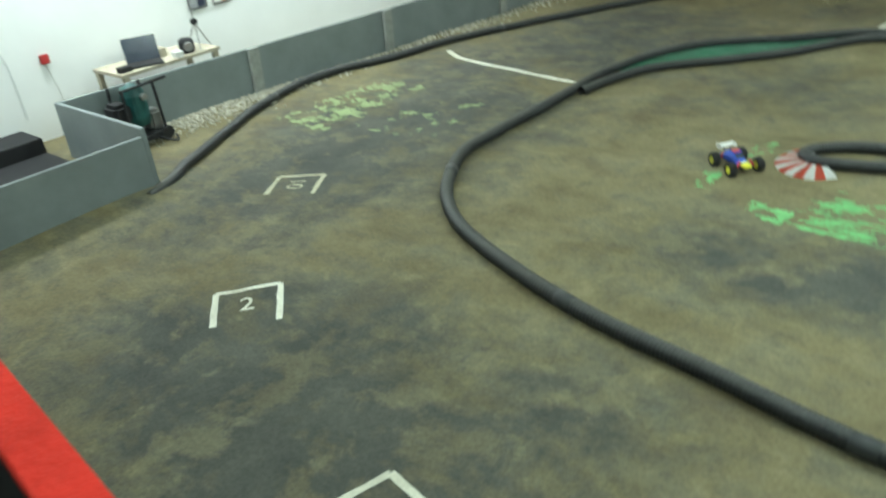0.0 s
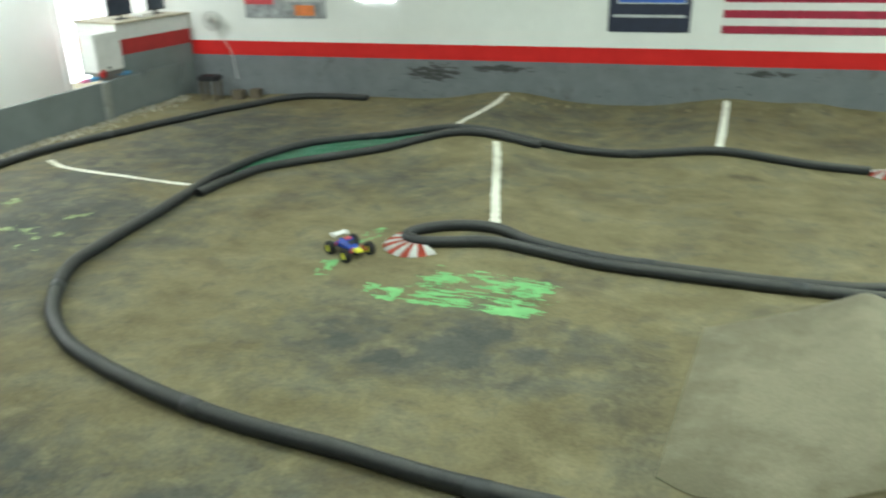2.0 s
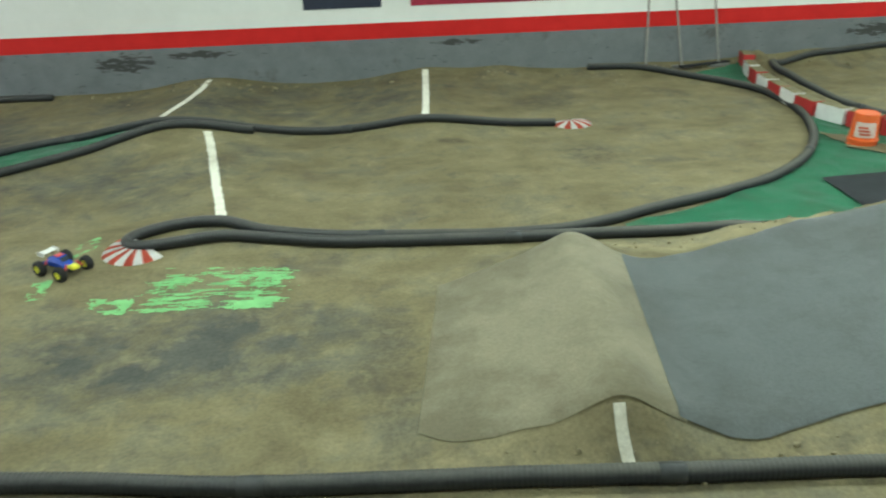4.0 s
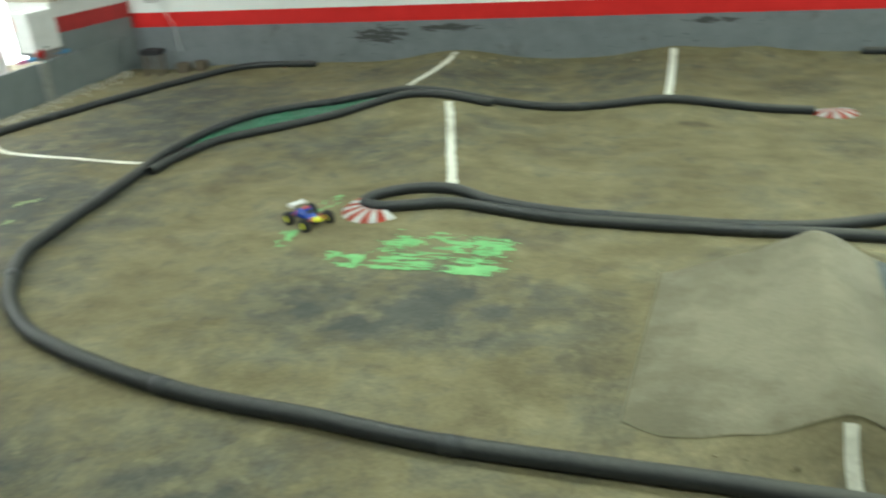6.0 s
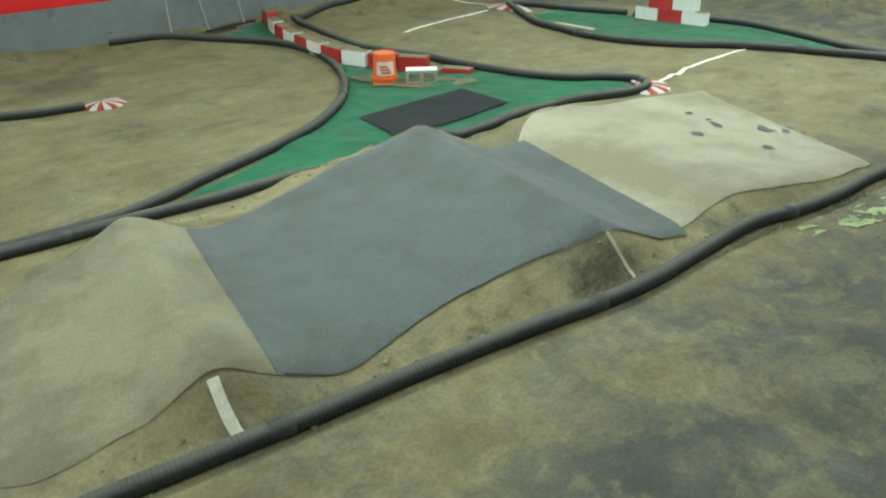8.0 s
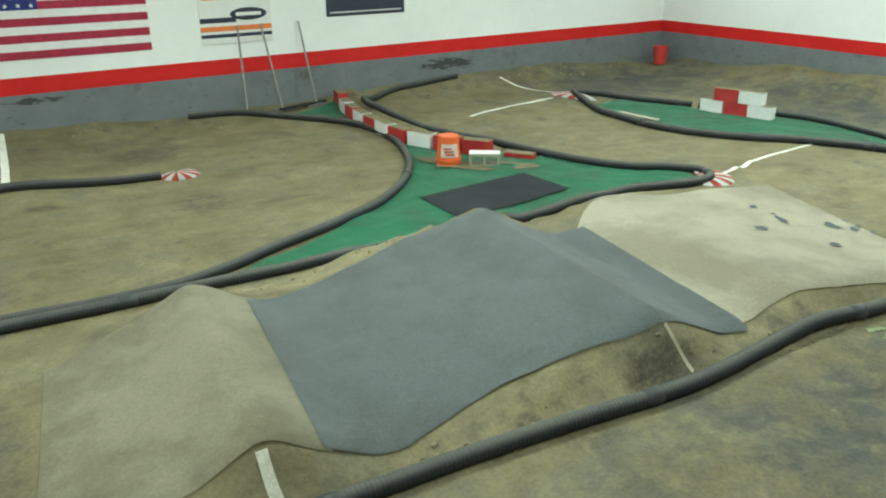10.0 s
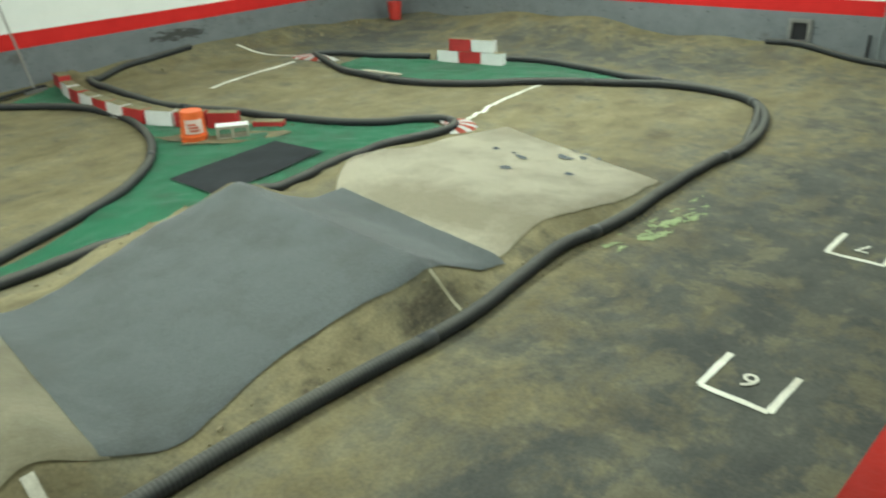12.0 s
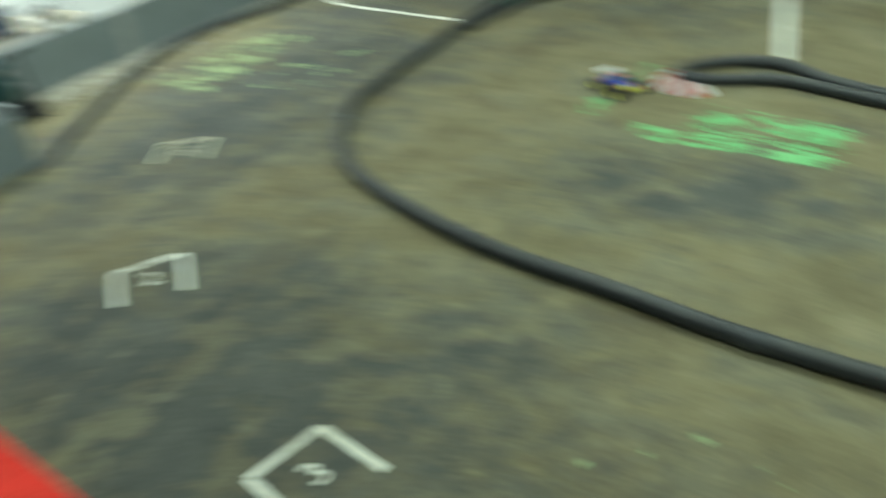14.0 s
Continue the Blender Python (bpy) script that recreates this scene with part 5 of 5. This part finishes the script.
part("gauge", turned([(0.04, 0), (0.04, 0.02), (0.032, 0.024)], 16, None, pose(0.13, 0.05, 0.50, 0, 90, 0)), M["steel"], comp)
for x, y, w, d, h, key, lab in ((-8.62, 4.86, 0.12, 0.10, 0.07, "banner", "small pale parts box on the bench"), (-8.66, 4.2, 0.10, 0.14, 0.06, "black", "small black charger on the bench"), (-8.9, 4.75, 0.16, 0.2, 0.1, "timber", "brown cardboard box on the bench")):
    tagged(part("parts_box", boxm(x - w / 2, x + w / 2, y - d / 2, y + d / 2, 0.67, 0.67 + h, 0.004), M[key]), lab, "box")
tagged(part("trim", boxm(XL, XL + 0.012, 9.58, 9.64, -0.05, CEIL), M["white_wall"]), "thin white seam strip on the wall", "trim", kind="structure")
tagged(part("trim", boxm(XL, XL + 0.03, 11.18, 11.3, -0.05, 2.2), M["white_wall"]), "white door casing beside the opening", "trim", kind="structure")

# daylight behind the doorway
M["daylight"] = bpy.data.materials.new("daylight_backdrop")
M["daylight"].use_nodes = True
nt = M["daylight"].node_tree
em = nt.nodes.new("ShaderNodeEmission")
em.inputs[0].default_value, em.inputs[1].default_value = (0.92, 0.97, 1.0, 1), 8.0
nt.links.new(em.outputs[0], nt.nodes["Material Output"].inputs["Surface"])
tagged(part("backdrop", boxm(XL - 1.3, XL - 1.25, 9.6, 14.6, -0.3, 3.4), M["daylight"]), "overexposed daylight outside the doorway", "daylight", kind="structure")
tagged(part("lit_panel", boxm(-4.6, -4.0, YW - 0.03, YW - 0.002, 1.58, 1.88, 0.004), M["daylight"]), "small glowing white sign on the wall", "light sign")

# ceiling tube fittings
fit = part("fitting_source", boxm(-0.62, 0.62, -0.17, 0.17, 0.02, 0.12, 0.01), M["white"])
for lx in (-6.5, -1.5, 3.5, 8.5, 12.5):
    for ly in (1.2, 5.2, 9.4):
        ob = new("ceiling_light", fit.data)
        ob.location = (lx, ly, CEIL - 0.13)
        tagged(ob, "white fluorescent tube fitting on the ceiling", "ceiling light", "ceiling tube lights")
bpy.data.objects.remove(fit)
for sx in (-3.6, 0.0, 3.6):
    bm = boxm(sx - 0.05, sx + 0.05, -0.25, -0.15, -0.1, 1.1)
    part("stand_post", bm, M["black"], stand)

# ---- dirt and boards on the turf ----
blotches("spilled_dirt", [(5.95, 7.75, 1.0, 0.45, -40), (6.3, 7.4, 0.5, 0.25, -30), (5.6, 8.3, 0.5, 0.22, -60)], M["dirt"], "brown dirt spilled over the turf", 0.024, seed=21)
for x0, y0, x1, y1, mat, lab in ((5.05, 11.88, 5.95, 12.12, M["black"], "dark narrow board lying by the wall"), (9.66, 8.95, 9.72, 8.2, M["timber"], "pale narrow board lying on turf")):
    d = math.degrees(math.atan2(y1 - y0, x1 - x0))
    L = math.hypot(x1 - x0, y1 - y0)
    cx, cy = (x0 + x1) / 2, (y0 + y1) / 2
    ob = tagged(part("loose_board", boxm(-L / 2, L / 2, -0.045, 0.045, 0, 0.025, 0.003), mat), lab, "board")
    ob.matrix_world = pose(cx, cy, max(hgt(x0, y0), hgt(x1, y1), hgt(cx, cy)) + 0.016, 0, 0, d)

# ---- wall fan and wires ----
fan = empty("wall_fan", pose(-7.12, YW, 1.27), "round pale wall fan with wire cage", "fan")
part("mount", boxm(-0.04, 0.04, -0.10, 0.0, -0.05, 0.05, 0.006), M["banner"], fan)
part("motor", turned([(0.05, 0), (0.06, 0.03), (0.05, 0.07)], 18, None, pose(0, -0.10, 0, 90, 0, 0)), M["banner"], fan)
for k in range(4):
    bm = boxm(0.03, 0.12, -0.003, 0.003, -0.03, 0.03, 0.002)
    bm.transform(pose(0, -0.19, 0, 0, 90 * k + 20, 0) @ pose(0, 0, 0, 25, 0, 0))
    part("blade", bm, M["banner"], fan)
for rr, dy in ((0.15, -0.15), (0.15, -0.22), (0.10, -0.235), (0.05, -0.24)):
    bm = bmesh.new()
    for k in range(24):
        a0, a1 = 2 * math.pi * k / 24, 2 * math.pi * (k + 1) / 24
        tube(bm, (rr * math.cos(a0), dy, rr * math.sin(a0)), (rr * math.cos(a1), dy, rr * math.sin(a1)), 0.004, 5)
    part("cage_ring", bm, M["steel"], fan)
for k in range(12):
    a0 = 2 * math.pi * k / 12
    bm = tube(bmesh.new(), (0, -0.242, 0), (0.15 * math.cos(a0), -0.22, 0.15 * math.sin(a0)), 0.003, 5)
    part("cage_wire", bm, M["steel"], fan)


def wire(pts, r, mat, label):
    line = smooth_line(pts, 0.05)
    bm = bmesh.new()
    for p, q in zip(line, line[1:]):
        tube(bm, p, q, r, 6)
    return tagged(part("wire", bm, mat), label, "wire")


wire([(-7.12, YW - 0.02, 1.2), (-7.02, YW - 0.02, 0.95), (-6.9, YW - 0.02, 0.7), (-6.86, YW - 0.02, 0.3)], 0.006, M["banner"], "pale cord hanging down the block wall")
wire([(XL + 0.01, 3.68, 0.83), (XL + 0.015, 3.74, 0.5), (XL + 0.012, 3.8, 0.02)], 0.005, M["banner"], "thin pale wire running down the white wall")
wire([(XL + 0.01, 3.25, 1.5), (XL + 0.02, 3.2, 1.2), (XL + 0.012, 3.28, 0.9), (XL + 0.012, 3.3, 0.3)], 0.004, M["silver"], "thin grey wire hanging on the white wall")

# ---- loose clods along the jump flanks and hoses ----
rg = random.Random(17)
cv, cf = [], []


def clod(x, y, r):
    mm = pose(x, y, hgt(x, y) + r * 0.25, rg.uniform(0, 360), rg.uniform(0, 360), 0) @ Matrix.Diagonal((1.2 * r, 0.9 * r, 0.7 * r, 1))
    o = len(cv)
    cv.extend(tuple(mm @ (v * rg.uniform(0.8, 1.2))) for v in IV)
    cf.extend([i + o for i in f] for f in IF)


for k in range(420):
    x = rg.uniform(0.2, 7.2)
    clod(x, 3.16 - 0.09 * x + abs(rg.gauss(0, 0.10)) - 0.05, min(0.020, rg.expovariate(1 / 0.006) + 0.003))
for k in range(160):
    clod(rg.uniform(5.6, 6.8), rg.uniform(7.4, 8.2), min(0.022, rg.expovariate(1 / 0.007) + 0.003))
for k in range(80):
    x = rg.uniform(1.6, 5.0)
    clod(x, 5.72 + rg.gauss(0, 0.09), min(0.018, rg.expovariate(1 / 0.005) + 0.003))
for k in range(240):
    clod(rg.uniform(-4.0, 13.5), 12.12 - abs(rg.gauss(0, 0.18)), min(0.035, rg.expovariate(1 / 0.011) + 0.004))
clods = bpy.data.meshes.new("dirt_clods")
clods.from_pydata(cv, [], cf)
clods.materials.append(M["clod"])
tagged(new("dirt_clods", clods), "small brown dirt clods scattered on the jump flanks", "dirt clods", kind="stuff")
